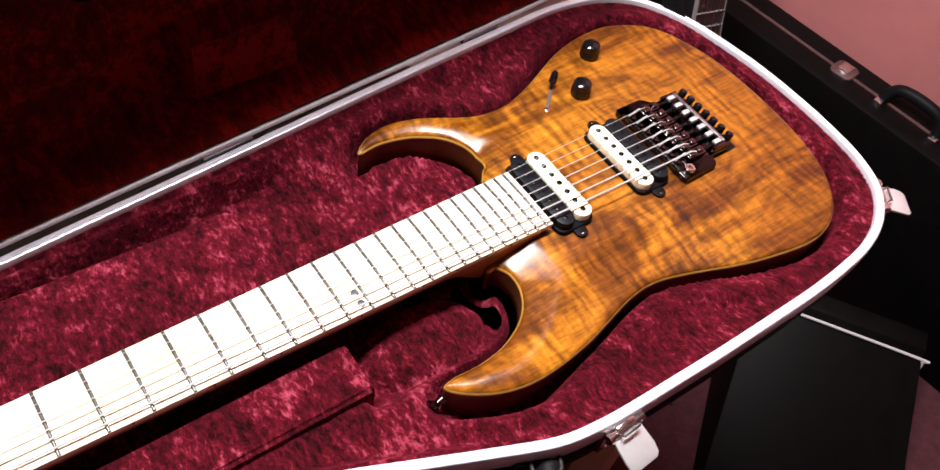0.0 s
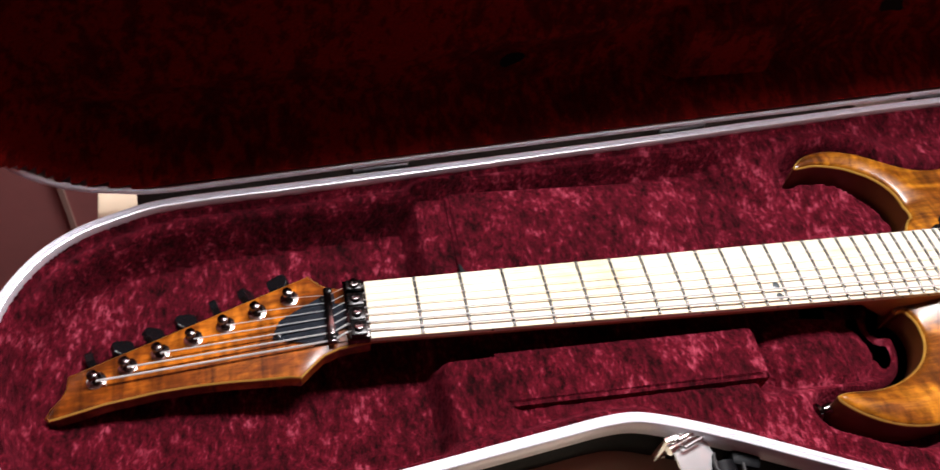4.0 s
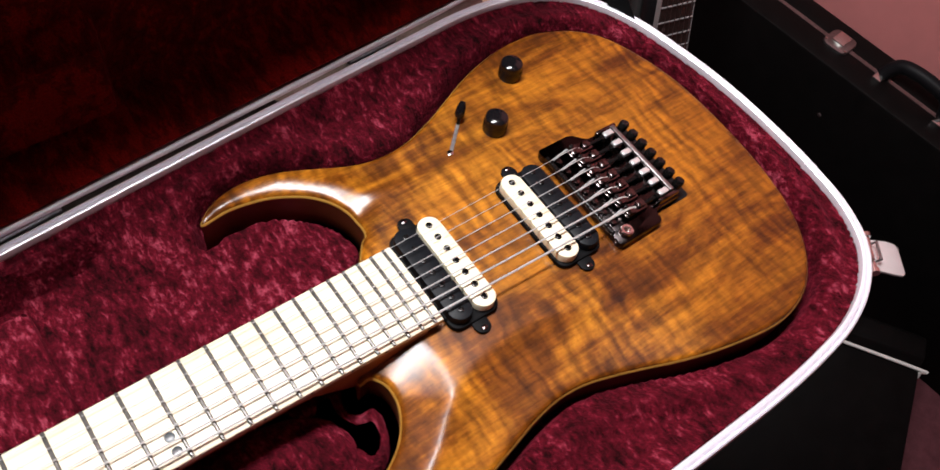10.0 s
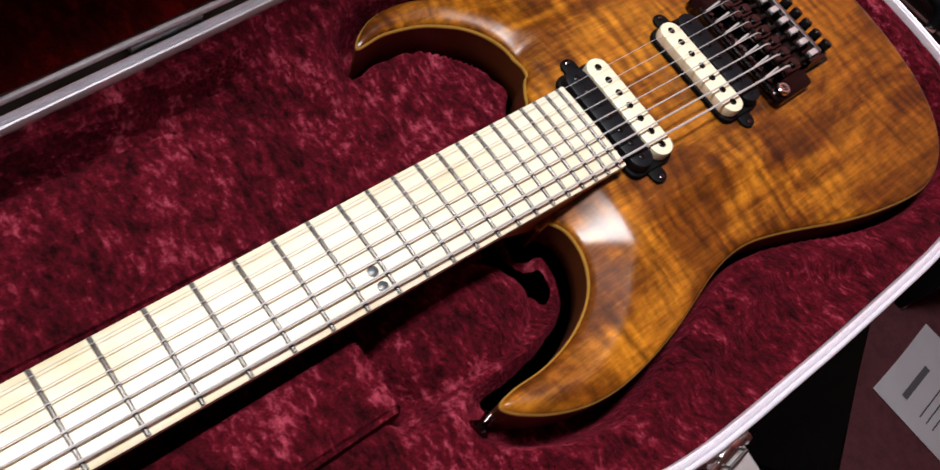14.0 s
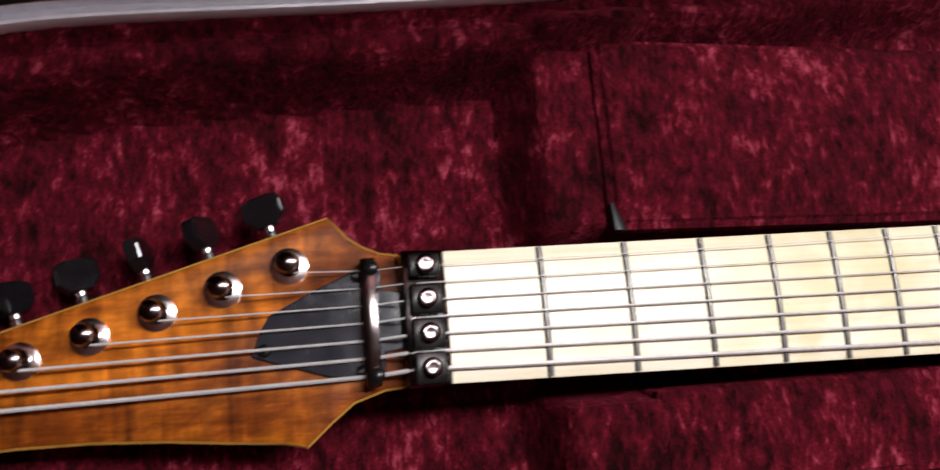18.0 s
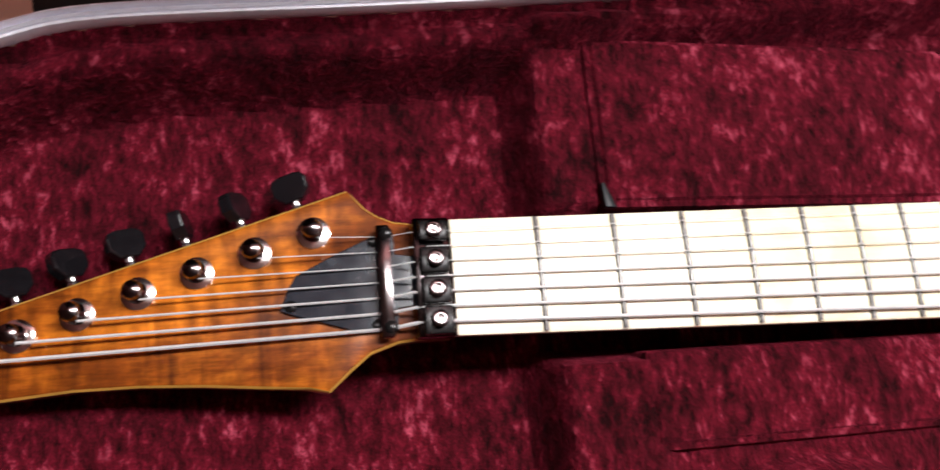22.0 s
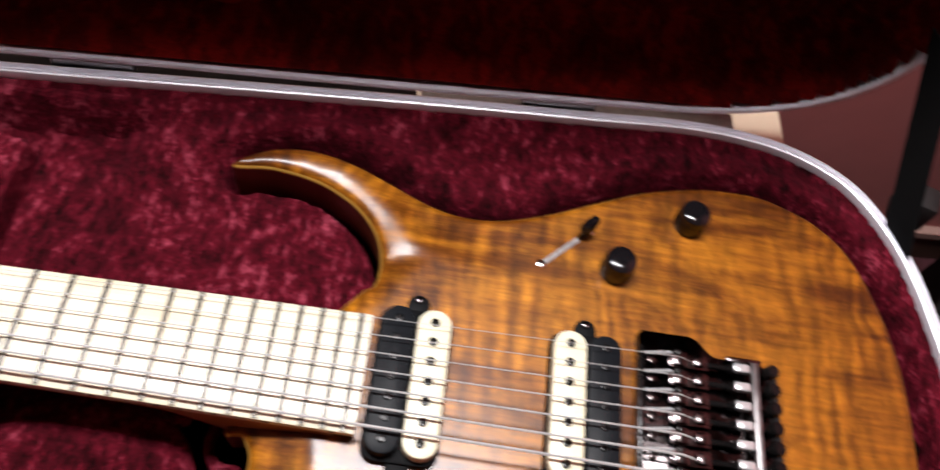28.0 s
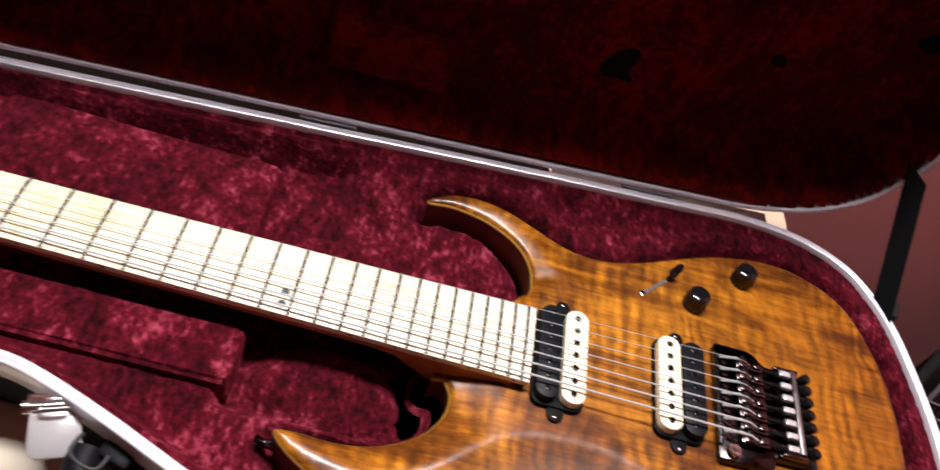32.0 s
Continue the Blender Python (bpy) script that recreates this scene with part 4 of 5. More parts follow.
# tuners
POSTS = [(-0.0552, 0.0235), (-0.0792, 0.0164), (-0.1023, 0.0095), (-0.1253, 0.0027), (-0.1486, -0.0042), (-0.1710, -0.0112), (-0.1923, -0.0180)]
EDGE_DIR = Vector((-0.1724, -0.0517, 0)).normalized()
TURNS = [-0.35, 1.0, 1.35, 0.42, 0.75, 0.5, 1.45]
for (x, y), turn in zip(POSTS, TURNS):
    tuner = gpart("tuner", moved(join(lathe([(0.0042, 0.0018), (0.0045, 0.0032), (0.0045, 0.0044), (0.0026, 0.0060), (0.0030, 0.0082), (0.0041, 0.0090), (0.0036, 0.0112), (0.0014, 0.0122)], 20)), on_head(x, y)), COSMO, "dark chrome locking tuner")
    fixed(part("washer", moved(lathe([(0.0070, 0), (0.0068, 0.0012), (0.005, 0.0018)], 24), on_head(x, y)), CHROME, tuner, "bright chrome washer"))
    out = Vector((-EDGE_DIR.y, EDGE_DIR.x, 0))
    if out.y < 0:
        out = -out
    m = Matrix((out, Vector((-out.y, out.x, 0)), Vector((0, 0, 1)))).transposed().to_4x4()
    m.translation = (x, y, head_z(x) - 0.022)
    fixed(part("gear_case", moved(box(-0.007, 0.011, -0.0065, 0.0065, 0.0, 0.0075, 0.0015), m), BLACK_METAL, tuner))
    fixed(part("button_shaft", moved(join(lathe([(0.0033, 0), (0.0030, 0.003), (0.0022, 0.0036), (0.0026, 0.006), (0.0018, 0.008)], 14)), m @ Matrix.Translation((0.0145, 0, 0.004)) @ Matrix.Rotation(radians(90), 4, "Y")), CHROME, tuner, "chrome shaft"))
    b = slab([(0.0, -0.0040), (0.0040, -0.0080), (0.0095, -0.0083), (0.0118, -0.0070), (0.0128, -0.0035), (0.0128, 0.0035), (0.0118, 0.0070), (0.0095, 0.0083), (0.0040, 0.0080), (0.0, 0.0040)], -0.0030, 0.0030, 0.0010)
    fixed(part("tuner_button", moved(b, m @ Matrix.Translation((0.0200, 0, 0.004)) @ Matrix.Rotation(turn, 4, "X")), KNOB, tuner, "glossy black bevelled tuner button", smooth=False))
# strings
for k in range(7):
    f = k / 6
    yn, yb = 0.0188 * (1 - 2 * f), 0.0322 * (1 - 2 * f)
    r = (0.00018, 0.00024, 0.00032, 0.00042, 0.00055, 0.00068, 0.00082)[k]
    px_, py_ = POSTS[k]
    zp = head_z(px_) + 0.0073
    pts = [(px_ + 0.001, py_ - 0.0036, zp), (-0.0268, yn * 1.03, head_z(-0.0268) + 0.0032), (-0.017, yn, 0.0006), (-0.0005, yn, 0.0022), (0.6765, yb, 0.0048), (0.6865, yb, -0.0005)]
    gpart("string", tube(pts, r, 6), STEEL, "steel string")

# pickups: cavity, tray, two coils with pole screws
def pickup(name, x0, cream_right):
    tray = gpart(name, slab(oblong(x0 - 0.0200, x0 + 0.0200, -0.0425, 0.0425, 0.008), TOP + 0.0004, -0.0080, 0.0012), TRAY, "direct-mounted humbucker with one cream and one black coil")
    for s in (-1, 1):
        fixed(part("mounting_tab", slab(oblong(x0 - 0.0062, x0 + 0.0062, s * 0.0455 - 0.0070, s * 0.0455 + 0.0070, 0.0060, 5), TOP + 0.0008, -0.0098, 0.0008), TRAY, tray))
        fixed(part("mounting_screw", moved(lathe([(0.0022, 0), (0.002, 0.0009), (0.001, 0.0013)], 12), Matrix.Translation((x0, s * 0.0492, -0.0098))), COSMO, tray))
    for s in (-1, 1):
        cx = x0 + s * 0.0097
        cream = (s > 0) == cream_right
        coil = fixed(part("coil", slab(oblong(cx - 0.0089, cx + 0.0089, -0.0405, 0.0405, 0.0086, 6), -0.008, -0.0005, 0.0009), CREAM_P if cream else BOBBIN, tray, "cream bobbin" if cream else "black bobbin"))
        for k in range(7):
            y = 0.0330 * (1 - k / 3)
            if cream:
                b = lathe([(0.0025, 0), (0.0025, 0.0006), (0.0021, 0.0008), (0.0012, 0.0008), (0.0011, 0.0001)], 14)
            else:
                b = lathe([(0.0022, 0), (0.0022, 0.0006), (0.0018, 0.0008), (0.001, 0.0008), (0.0009, 0.0002)], 12)
            fixed(part("pole_screw", moved(b, Matrix.Translation((cx, y, -0.0006))), BLACK_METAL, coil))


pickup("neck_pickup", 0.5340, True)
pickup("bridge_pickup", 0.6277, False)

# double-locking tremolo
PLATE = [(0.6525, 0.0475), (0.6545, 0.0500), (0.682, 0.0500), (0.6865, 0.0480), (0.6935, 0.0410), (0.696, 0.0395), (0.722, 0.0388), (0.7245, 0.0365), (0.7245, -0.0368), (0.722, -0.0392), (0.6985, -0.0398), (0.6965, -0.0415), (0.6958, -0.0475), (0.693, -0.0500), (0.6545, -0.0508), (0.6525, -0.0485)]
bridge = gpart("tremolo_bridge", slab(PLATE, TOP + 0.001, -0.0055, 0.001), PLATE_METAL, "dark chrome double-locking tremolo bridge")
# no hollow is cut: a flat black sheet stands for the recess's shadow
fixed(part("recess_shadow", slab(oblong(0.699, 0.7345, -0.0405, 0.0405, 0.003, 3), TOP - 0.001, TOP + 0.0006), BLACK, bridge, "flat black sheet for the shadowed recess under the fine tuners"))
for s in (-1, 1):
    fixed(part("pivot_post", moved(lathe([(0.0052, 0), (0.0052, 0.0045), (0.0035, 0.0052), (0.0018, 0.0052), (0.0016, 0.003)], 18), Matrix.Translation((0.6575, s * 0.0445, TOP))), COSMO, bridge))
fixed(part("arm_socket", moved(lathe([(0.0052, 0), (0.0052, 0.004), (0.0042, 0.0048), (0.0028, 0.0048), (0.0026, 0.001)], 18), Matrix.Translation((0.6625, -0.0432, -0.0056))), CHROME, bridge, "bright arm socket"))
fixed(part("knife_edge", box(0.6515, 0.6545, -0.040, 0.040, -0.0062, -0.0022, 0.0008), BLACK_METAL, bridge))
for k in range(7):
    y = 0.0322 * (1 - k / 3)
    sad = fixed(part("saddle", join(box(0.6675, 0.689, y - 0.0047, y + 0.0047, -0.0055, 0.0012, 0.0009), box(0.669, 0.6765, y - 0.0044, y + 0.0044, 0.001, 0.0034, 0.0009)), COSMO, bridge, "dark chrome saddle"))
    fixed(part("string_clamp", box(0.681, 0.6875, y - 0.0032, y + 0.0032, 0.0012, 0.0035, 0.0008), COSMO, sad, "dark clamp block"))
    fixed(part("height_screw", moved(lathe([(0.0016, 0), (0.0016, 0.0018), (0.0009, 0.002)], 8), Matrix.Translation((0.6715, y + 0.0028, 0.0032))), BLACK_METAL, sad))
    fixed(part("intonation_screw", moved(lathe([(0.0024, 0), (0.0024, 0.0022), (0.0014, 0.0024)], 10), Matrix.Translation((0.6595, y, -0.0054))), COSMO, sad))
    fixed(part("saddle_rail", tube([(0.6545, y + 0.0022, -0.0014), (0.6690, y + 0.0034, 0.0010)], 0.0010, 6), LEVER, sad, "bright spring rail"))
    fixed(part("lock_screw", moved(join(lathe([(0.0017, 0), (0.0017, 0.012)], 8), lathe([(0.0027, 0.012), (0.0027, 0.016)], 8)), Matrix.Translation((0.689, y, -0.0018)) @ Matrix.Rotation(radians(90), 4, "Y")), BLACK_METAL, sad))
    fixed(part("tuner_lever", box(0.7040, 0.7125, y - 0.0024, y + 0.0024, -0.002, 0.0024, 0.0007), LEVER, bridge, "bright fine-tuner lever"))
    fine = fixed(part("fine_tuner", moved(lathe([(0.0036, 0), (0.0041, 0.0008), (0.0041, 0.0062), (0.0034, 0.0072), (0.001, 0.0074)], 14), Matrix.Translation((0.7215 + 0.0022, y, -0.003)) @ Matrix.Rotation(radians(18), 4, "Y")), BLACK_METAL, bridge, "black fine-tuner screw"))
fixed(part("spring_bar", box(0.7142, 0.7178, -0.0345, 0.0365, -0.002, 0.0015, 0.0005), AMBER_DIRT, bridge, "knurled grey bar"))
fixed(part("rear_wall", box(0.7005, 0.7205, -0.0385, -0.0352, -0.006, 0.0005, 0.0006), COSMO, bridge))
fixed(part("rear_wall", box(0.7005, 0.7205, 0.0358, 0.0388, -0.006, 0.0005, 0.0006), COSMO, bridge))
bridge.location.x += 0.0045

# controls
def knob(x, y):
    prof = [(0.0093, 0), (0.0095, 0.001), (0.0092, 0.0125), (0.0088, 0.0146), (0.0074, 0.0158), (0.003, 0.0161)]
    k = gpart("control_knob", lathe(prof, 36, Matrix.Translation((x, y, TOP))), KNOB, "glossy black domed control knob")
    ribs = [box(-0.0002, 0.0002, 0.0089, 0.0096, 0.001, 0.010) for _ in range(36)]
    fixed(part("knurling", moved(join(*[moved(b, Matrix.Rotation(2 * math.pi * i / 36, 4, "Z")) for i, b in enumerate(ribs)]), Matrix.Translation((x, y, TOP))), KNOB, k))


knob(0.6905, 0.1280)
knob(0.6450, 0.0880)
slot = gpart("switch_slot", slab(oblong(-0.0195, 0.0195, -0.0014, 0.0014, 0.0012, 3), TOP - 0.001, TOP + 0.0006), AMBER_DIRT, "five-way lever switch in a slot", smooth=False)
slot.matrix_world = Matrix.Translation((0.6148, 0.0985, 0)) @ Matrix.Rotation(radians(44), 4, "Z")
bpy.context.view_layer.update()
lever = fixed(part("lever", tube([(0.6225, 0.1060, TOP), (0.6255, 0.1095, TOP + 0.010)], 0.0013, 8), BLACK_METAL, slot))
fixed(part("lever_tip", moved(lathe([(0.003, 0), (0.0042, 0.002), (0.0034, 0.010), (0.0022, 0.0128), (0.0008, 0.0134)], 14), Matrix.Translation((0.6245, 0.1085, TOP + 0.005)) @ Matrix.Rotation(radians(28), 4, Vector((-0.6, 0.8, 0)))), KNOB, slot, "black switch tip"))
for x, y in ((0.6005, 0.0852), (0.6290, 0.1118)):
    fixed(part("switch_screw", moved(join(lathe([(0.0027, 0), (0.0025, 0.001), (0.0012, 0.0015)], 14), box(-0.0019, 0.0019, -0.0003, 0.0003, 0.0012, 0.0018)), Matrix.Translation((x, y, TOP))), CHROME, slot, "chrome screw"))
for x, y, a in ((0.352, -0.1070, 190), (0.8185, 0.012, 0)):
    gpart("strap_button", moved(lathe([(0.0045, 0), (0.0036, 0.002), (0.003, 0.006), (0.0052, 0.009), (0.0066, 0.0105), (0.0052, 0.0125), (0.002, 0.0128)], 18), Matrix.Translation((x, y, -0.034)) @ Matrix.Rotation(radians(a), 4, "Z") @ Matrix.Rotation(radians(90), 4, "Y")), COSMO, "dark chrome strap button")


# ---------- second guitar on its stand ----------
GO = Vector((1.102, 0.240, -0.262))
GU = Vector((0.047, 0.089, 0.251)).normalized()
GW = Vector((math.cos(radians(-6.5)), math.sin(radians(-6.5)), 0))
GW = (GW - GU * GW.dot(GU)).normalized()
GN = GW.cross(GU)
GU, GW = (GU - GW * 0.059).normalized(), (GW + GU * 0.059).normalized()
G2 = Matrix((GW, GU, GN)).transposed().to_4x4()
G2.translation = GO
second = thing("second_guitar", "orange-brown electric guitar with dark fretboard on a black stand", "guitar", at=(1.09, 0.24, FLOOR + 0.08))
bpy.context.view_layer.update()


def spart(name, bm, material, label="", parent=None):
    return fixed(part(name, moved(bm, G2), material, parent or second, label))


NUT2, SC2 = 0.335, 0.648


def w2(v):
    """Half width of the second fretboard at a height along the neck."""
    return 0.0212 + 0.0115 * (NUT2 - v) / 0.486


end2 = NUT2 - 0.52
spart("neck", tube([(0, NUT2, -0.029), (0, end2 - 0.03, -0.033)], 0.0215, 14, 0.026), BLACK, "black neck")
board2 = spart("fretboard", slab([(-w2(NUT2), NUT2), (w2(NUT2), NUT2), (w2(end2), end2), (-w2(end2), end2)], -0.007, 0.0), ROSE, "dark fretboard with pale binding")
spart("binding", join(slab([(-w2(NUT2) - 0.0015, NUT2), (-w2(NUT2), NUT2), (-w2(end2), end2), (-w2(end2) - 0.0015, end2)], -0.007, 0.0006), slab([(w2(NUT2), NUT2), (w2(NUT2) + 0.0015, NUT2), (w2(end2) + 0.0015, end2), (w2(end2), end2)], -0.007, 0.0006)), DULL_FRET, "pale edge binding", board2)
for k in range(1, 25):
    v = NUT2 - SC2 * (1 - 2 ** (-k / 12))
    fixed(part("fret", moved(tube([(-w2(v), v, 0.0006), (w2(v), v, 0.0006)], 0.0013, 6), G2), DULL_FRET, board2))
for k in (3, 5, 7, 9, 12, 15, 17, 19, 21):
    v = NUT2 - SC2 * (1 - 2 ** (-(k - 0.5) / 12))
    fixed(part("inlay_dot", moved(lathe([(0.0028, 0), (0.0028, 0.0005)], 10), G2 @ Matrix.Translation((-w2(v) * 0.62, v, 0.0))), AMBER_DIRT, board2))
for k in range(6):
    u = (k / 2.5 - 1)
    spart("string", tube([(u * 0.0175, NUT2, 0.002), (u * 0.025, NUT2 - SC2, 0.006)], 0.0004 + 0.00007 * k, 5), AMBER_DIRT, "steel string")
spart("headstock", slab(spline([(-0.022, NUT2), (-0.035, NUT2 + 0.03), (-0.028, NUT2 + 0.11), (-0.02, NUT2 + 0.19), (0.03, NUT2 + 0.16), (0.038, NUT2 + 0.05), (0.022, NUT2)], 4), -0.02, -0.006, 0.002), BLACK, "black headstock")
for k in range(6):
    spart("tuner", moved(join(lathe([(0.006, 0), (0.004, 0.004), (0.003, 0.01)], 12)), Matrix.Translation((-0.014 + 0.001 * k, NUT2 + 0.03 + 0.024 * k, -0.006))), CHROME, "chrome tuner")
BODY2 = [(-0.04, -0.265), (-0.07, -0.245), (-0.09, -0.205), (-0.104, -0.13), (-0.112, -0.125), (-0.126, -0.16), (-0.13, -0.22), (-0.118, -0.265), (-0.112, -0.30), (-0.125, -0.34), (-0.15, -0.385), (-0.11, -0.425), (0.0, -0.43), (0.11, -0.425), (0.15, -0.38), (0.125, -0.345), (0.112, -0.31), (0.122, -0.27), (0.136, -0.225), (0.138, -0.19), (0.132, -0.165), (0.126, -0.153), (0.125, -0.172), (0.117, -0.202), (0.100, -0.230), (0.07, -0.255)]
b2 = slab(spline([Vector(p) for p in BODY2], 4), -0.055, -0.012, 0.0015)
spart("body", b2, ORANGE_WOOD, "orange-brown wood body with sharp horns")
spart("pickup", box(-0.04, 0.04, -0.275, -0.24, -0.013, -0.004, 0.003), BLACK)
spart("pickup", box(-0.04, 0.04, -0.335, -0.30, -0.013, -0.004, 0.003), BLACK)
spart("bridge", box(-0.045, 0.045, -0.385, -0.355, -0.013, -0.002, 0.003), COSMO)

stand = thing("guitar_stand", "black tubular guitar stand with rubber yoke", "guitar stand", at=(1.1, 0.3, FLOOR))
bpy.context.view_layer.update()


def tpart(name, bm, material, label=""):
    return fixed(part(name, bm, material, stand, label))


back = GO - GN * 0.06 - GW * 0.014
tpart("post", tube([back - GU * 0.42, back + GU * 0.12], 0.009, 10), RUBBER)
arm = Vector((0.957, 0.287, -0.166))
tpart("foam_block", moved(box(-0.017, 0.017, -0.014, 0.014, -0.018, 0.018, 0.006), Matrix.Translation(arm) @ Matrix.Rotation(radians(-20), 4, "Z")), RUBBER, "black foam block")
tpart("strut", tube([arm, (0.965, 0.33, -0.40), (0.96, 0.35, FLOOR + 0.01)], 0.005, 8), RUBBER)
tpart("strut", tube([arm - Vector((0, 0, 0.03)), back - GU * 0.1], 0.005, 8), RUBBER)
foot_c = back - GU * 0.33
for dx, dy in ((-0.26, -0.16), (0.16, -0.20), (0.02, 0.24)):
    leg = tpart("leg", tube([foot_c, (foot_c.x + dx, foot_c.y + dy, FLOOR + 0.012)], 0.009, 8), RUBBER)
    fixed(part("rubber_foot", moved(lathe([(0.014, 0), (0.015, 0.008), (0.012, 0.05), (0.009, 0.055)], 12), Matrix.Translation((foot_c.x + dx, foot_c.y + dy, FLOOR + 0.001))), RUBBER, leg))
for s in (-1, 1):
    tpart("body_rest", tube(spline([foot_c - GW * 0, foot_c + GW * 0.09 * s + GN * 0.03, foot_c + GW * 0.1 * s + GN * 0.14, foot_c + GW * 0.1 * s + GN * 0.15 + GU * 0.03], 5, False), 0.011, 8), RUBBER)

# ---------- large hard case along the east wall ----------
hard = thing("hard_case", "large black rectangular hard case standing on its long side", "case", at=(1.49, 0.12, FLOOR))
HL, HT2, HH = 0.975, 0.115, 0.405
HM = Matrix.Translation((1.4480, 0.610, FLOOR)) @ Matrix.Rotation(radians(5.9), 4, "Z")
bpy.context.view_layer.update()


def hpart(name, bm, material, label="", parent=None):
    """Local frame of the case: x across its thickness from the seam, y along it from its south end, z up."""
    return fixed(part(name, moved(bm, HM), material, parent or hard, label))


hpart("body", box(-0.060, -0.002, -HL, 0, 0, HH, 0.006), VINYL, "black vinyl-covered body")
hpart("lid", box(0.002, 0.052, -HL, 0, 0, HH, 0.006), VINYL, "black vinyl-covered lid")
hpart("valance", box(-0.004, 0.004, 0.003 - HL, -0.003, 0.003, HH - 0.001), AMBER_DIRT, "thin metal closing strip")
for y in (-0.845, -0.428, -0.062):
    l = hpart("latch", moved(slab(oblong(-0.024, 0.024, -0.022, 0.022, 0.012, 4), 0, 0.005, 0.002), Matrix.Translation((0, y, HH - 0.001))), AMBER_DIRT, "dull metal latch")
    fixed(part("lever", moved(box(-0.012, 0.016, -0.011, 0.011, 0.004, 0.009, 0.002), HM @ Matrix.Translation((0, y, HH))), CHROME, l))
    for s in (-1, 1):
        fixed(part("rivet", moved(lathe([(0.003, 0), (0.002, 0.002)], 8), HM @ Matrix.Translation((-0.015, y + s * 0.018, HH + 0.003))), CHROME, l))
hh = hpart("handle", tube(spline([(0, -0.512, HH), (0.005, -0.524, HH + 0.025), (0.005, -0.548, HH + 0.034), (0.005, -0.588, HH + 0.034), (0.005, -0.612, HH + 0.025), (0, -0.624, HH)], 6, False), 0.0115, 10), LEATHER, "black carrying handle")
for y in (-0.512, -0.622):
    fixed(part("handle_mount", moved(box(-0.022, 0.022, y - 0.008, y + 0.008, HH - 0.001, HH + 0.005, 0.002), HM), CHROME, hh, "chrome mount"))
for y, z in ((-0.18, 0.30), (-0.32, 0.23), (-0.48, 0.32), (-0.55, 0.13), (-0.80, 0.25), (-0.90, 0.09), (-0.10, 0.09)):
    hpart("stud", moved(lathe([(0.0035, 0), (0.003, 0.001), (0.001, 0.0018)], 8), Matrix.Translation((-0.060, y, z)) @ Matrix.Rotation(radians(-90), 4, "Y")), AMBER_DIRT, "small metal stud")
hpart("edge_trim", tube([(-0.056, 0.01 - HL, HH - 0.004), (-0.056, -0.01, HH - 0.004)], 0.003, 8), VINYL)
hpart("end_rail", box(-0.058, 0.050, -HL - 0.003, -HL + 0.004, 0.0, 0.012, 0.002), AMBER_DIRT, "dull metal rail along the foot of the end")

# ---------- small amplifier ----------
amp = thing("amplifier", "small black amplifier with cloth front and pale piping", "amplifier", at=(1.1, -0.18, FLOOR))
AL, AR = Vector((1.172, -0.024)), Vector((1.338, -0.261))
AD = (AR - AL).normalized()
AN = Vector((-AD.y, AD.x))
if AN.dot(Vector((1, 1))) < 0:
    AN = -AN
AZ = -0.615
AM = Matrix((Vector((AD.x, AD.y, 0)), Vector((AN.x, AN.y, 0)), Vector((0, 0, 1)))).transposed().to_4x4()
AM.translation = (AL.x, AL.y, 0)
bpy.context.view_layer.update()


def apart(name, bm, material, label=""):
    return fixed(part(name, moved(bm, AM), material, amp, label))


AWID = (AR - AL).length
bm = bmesh.new()
# the front leans back from a wider foot
LOW = FLOOR + 0.013
sec = [((-0.004, 0.0), AZ - 0.010), ((-0.004, 0.010), AZ + 0.004), ((-0.004, 0.045), AZ + 0.008), ((-0.004, 0.06), AZ - 0.01), ((-0.012, 0.10), LOW), ((-0.012, -0.40), LOW), ((-0.011, -0.385), LOW + 0.025)]
a = [bm.verts.new((x, y, z)) for (x, y), z in sec]
b = [bm.verts.new((AWID - x * (2.2 if z < AZ - 0.1 else 1), y, z)) for (x, y), z in sec]
for i in range(len(sec)):
    bm.faces.new((a[i], a[(i + 1) % len(sec)], b[(i + 1) % len(sec)], b[i]))
bm.faces.new(a[::-1])
bm.faces.new(b)
recalc(bm)
bmesh.ops.bevel(bm, geom=bm.edges[:], offset=0.004, segments=2, affect="EDGES", profile=0.5)
apart("cabinet", bm, VINYL, "black vinyl cabinet")
bm = bmesh.new()
q0 = [(0.0, -0.004, AZ - 0.02), (AWID, -0.004, AZ - 0.02), (AWID + 0.030, -0.372, LOW + 0.030), (-0.004, -0.372, LOW + 0.030)]
f = bm.faces.new([bm.verts.new(p) for p in q0])
bmesh.ops.solidify(bm, geom=[f], thickness=-0.006)
apart("grille", recalc(bm), GRILLE, "black grille cloth")
apart("piping", tube(spline([(-0.004, -0.010, AZ - 0.03), (-0.002, -0.006, AZ - 0.012), (0.008, -0.005, AZ - 0.007), (AWID - 0.012, -0.005, AZ - 0.007), (AWID + 0.004, -0.006, AZ - 0.012), (AWID + 0.006, -0.010, AZ - 0.03)], 5, False), 0.0028, 8), PIPING, "pale piping")
for x in (0.02, AWID - 0.02):
    apart("foot", lathe([(0.012, FLOOR), (0.011, FLOOR + 0.013)], 10, Matrix.Translation((x, -0.35, 0))), RUBBER)
    apart("foot", lathe([(0.012, FLOOR), (0.011, FLOOR + 0.013)], 10, Matrix.Translation((x, 0.07, 0))), RUBBER)
plug = thing("jack_plug", "brass jack plug on a black cable beside the amplifier", "plug", at=(1.128, -0.030, -0.648))
bpy.context.view_layer.update()
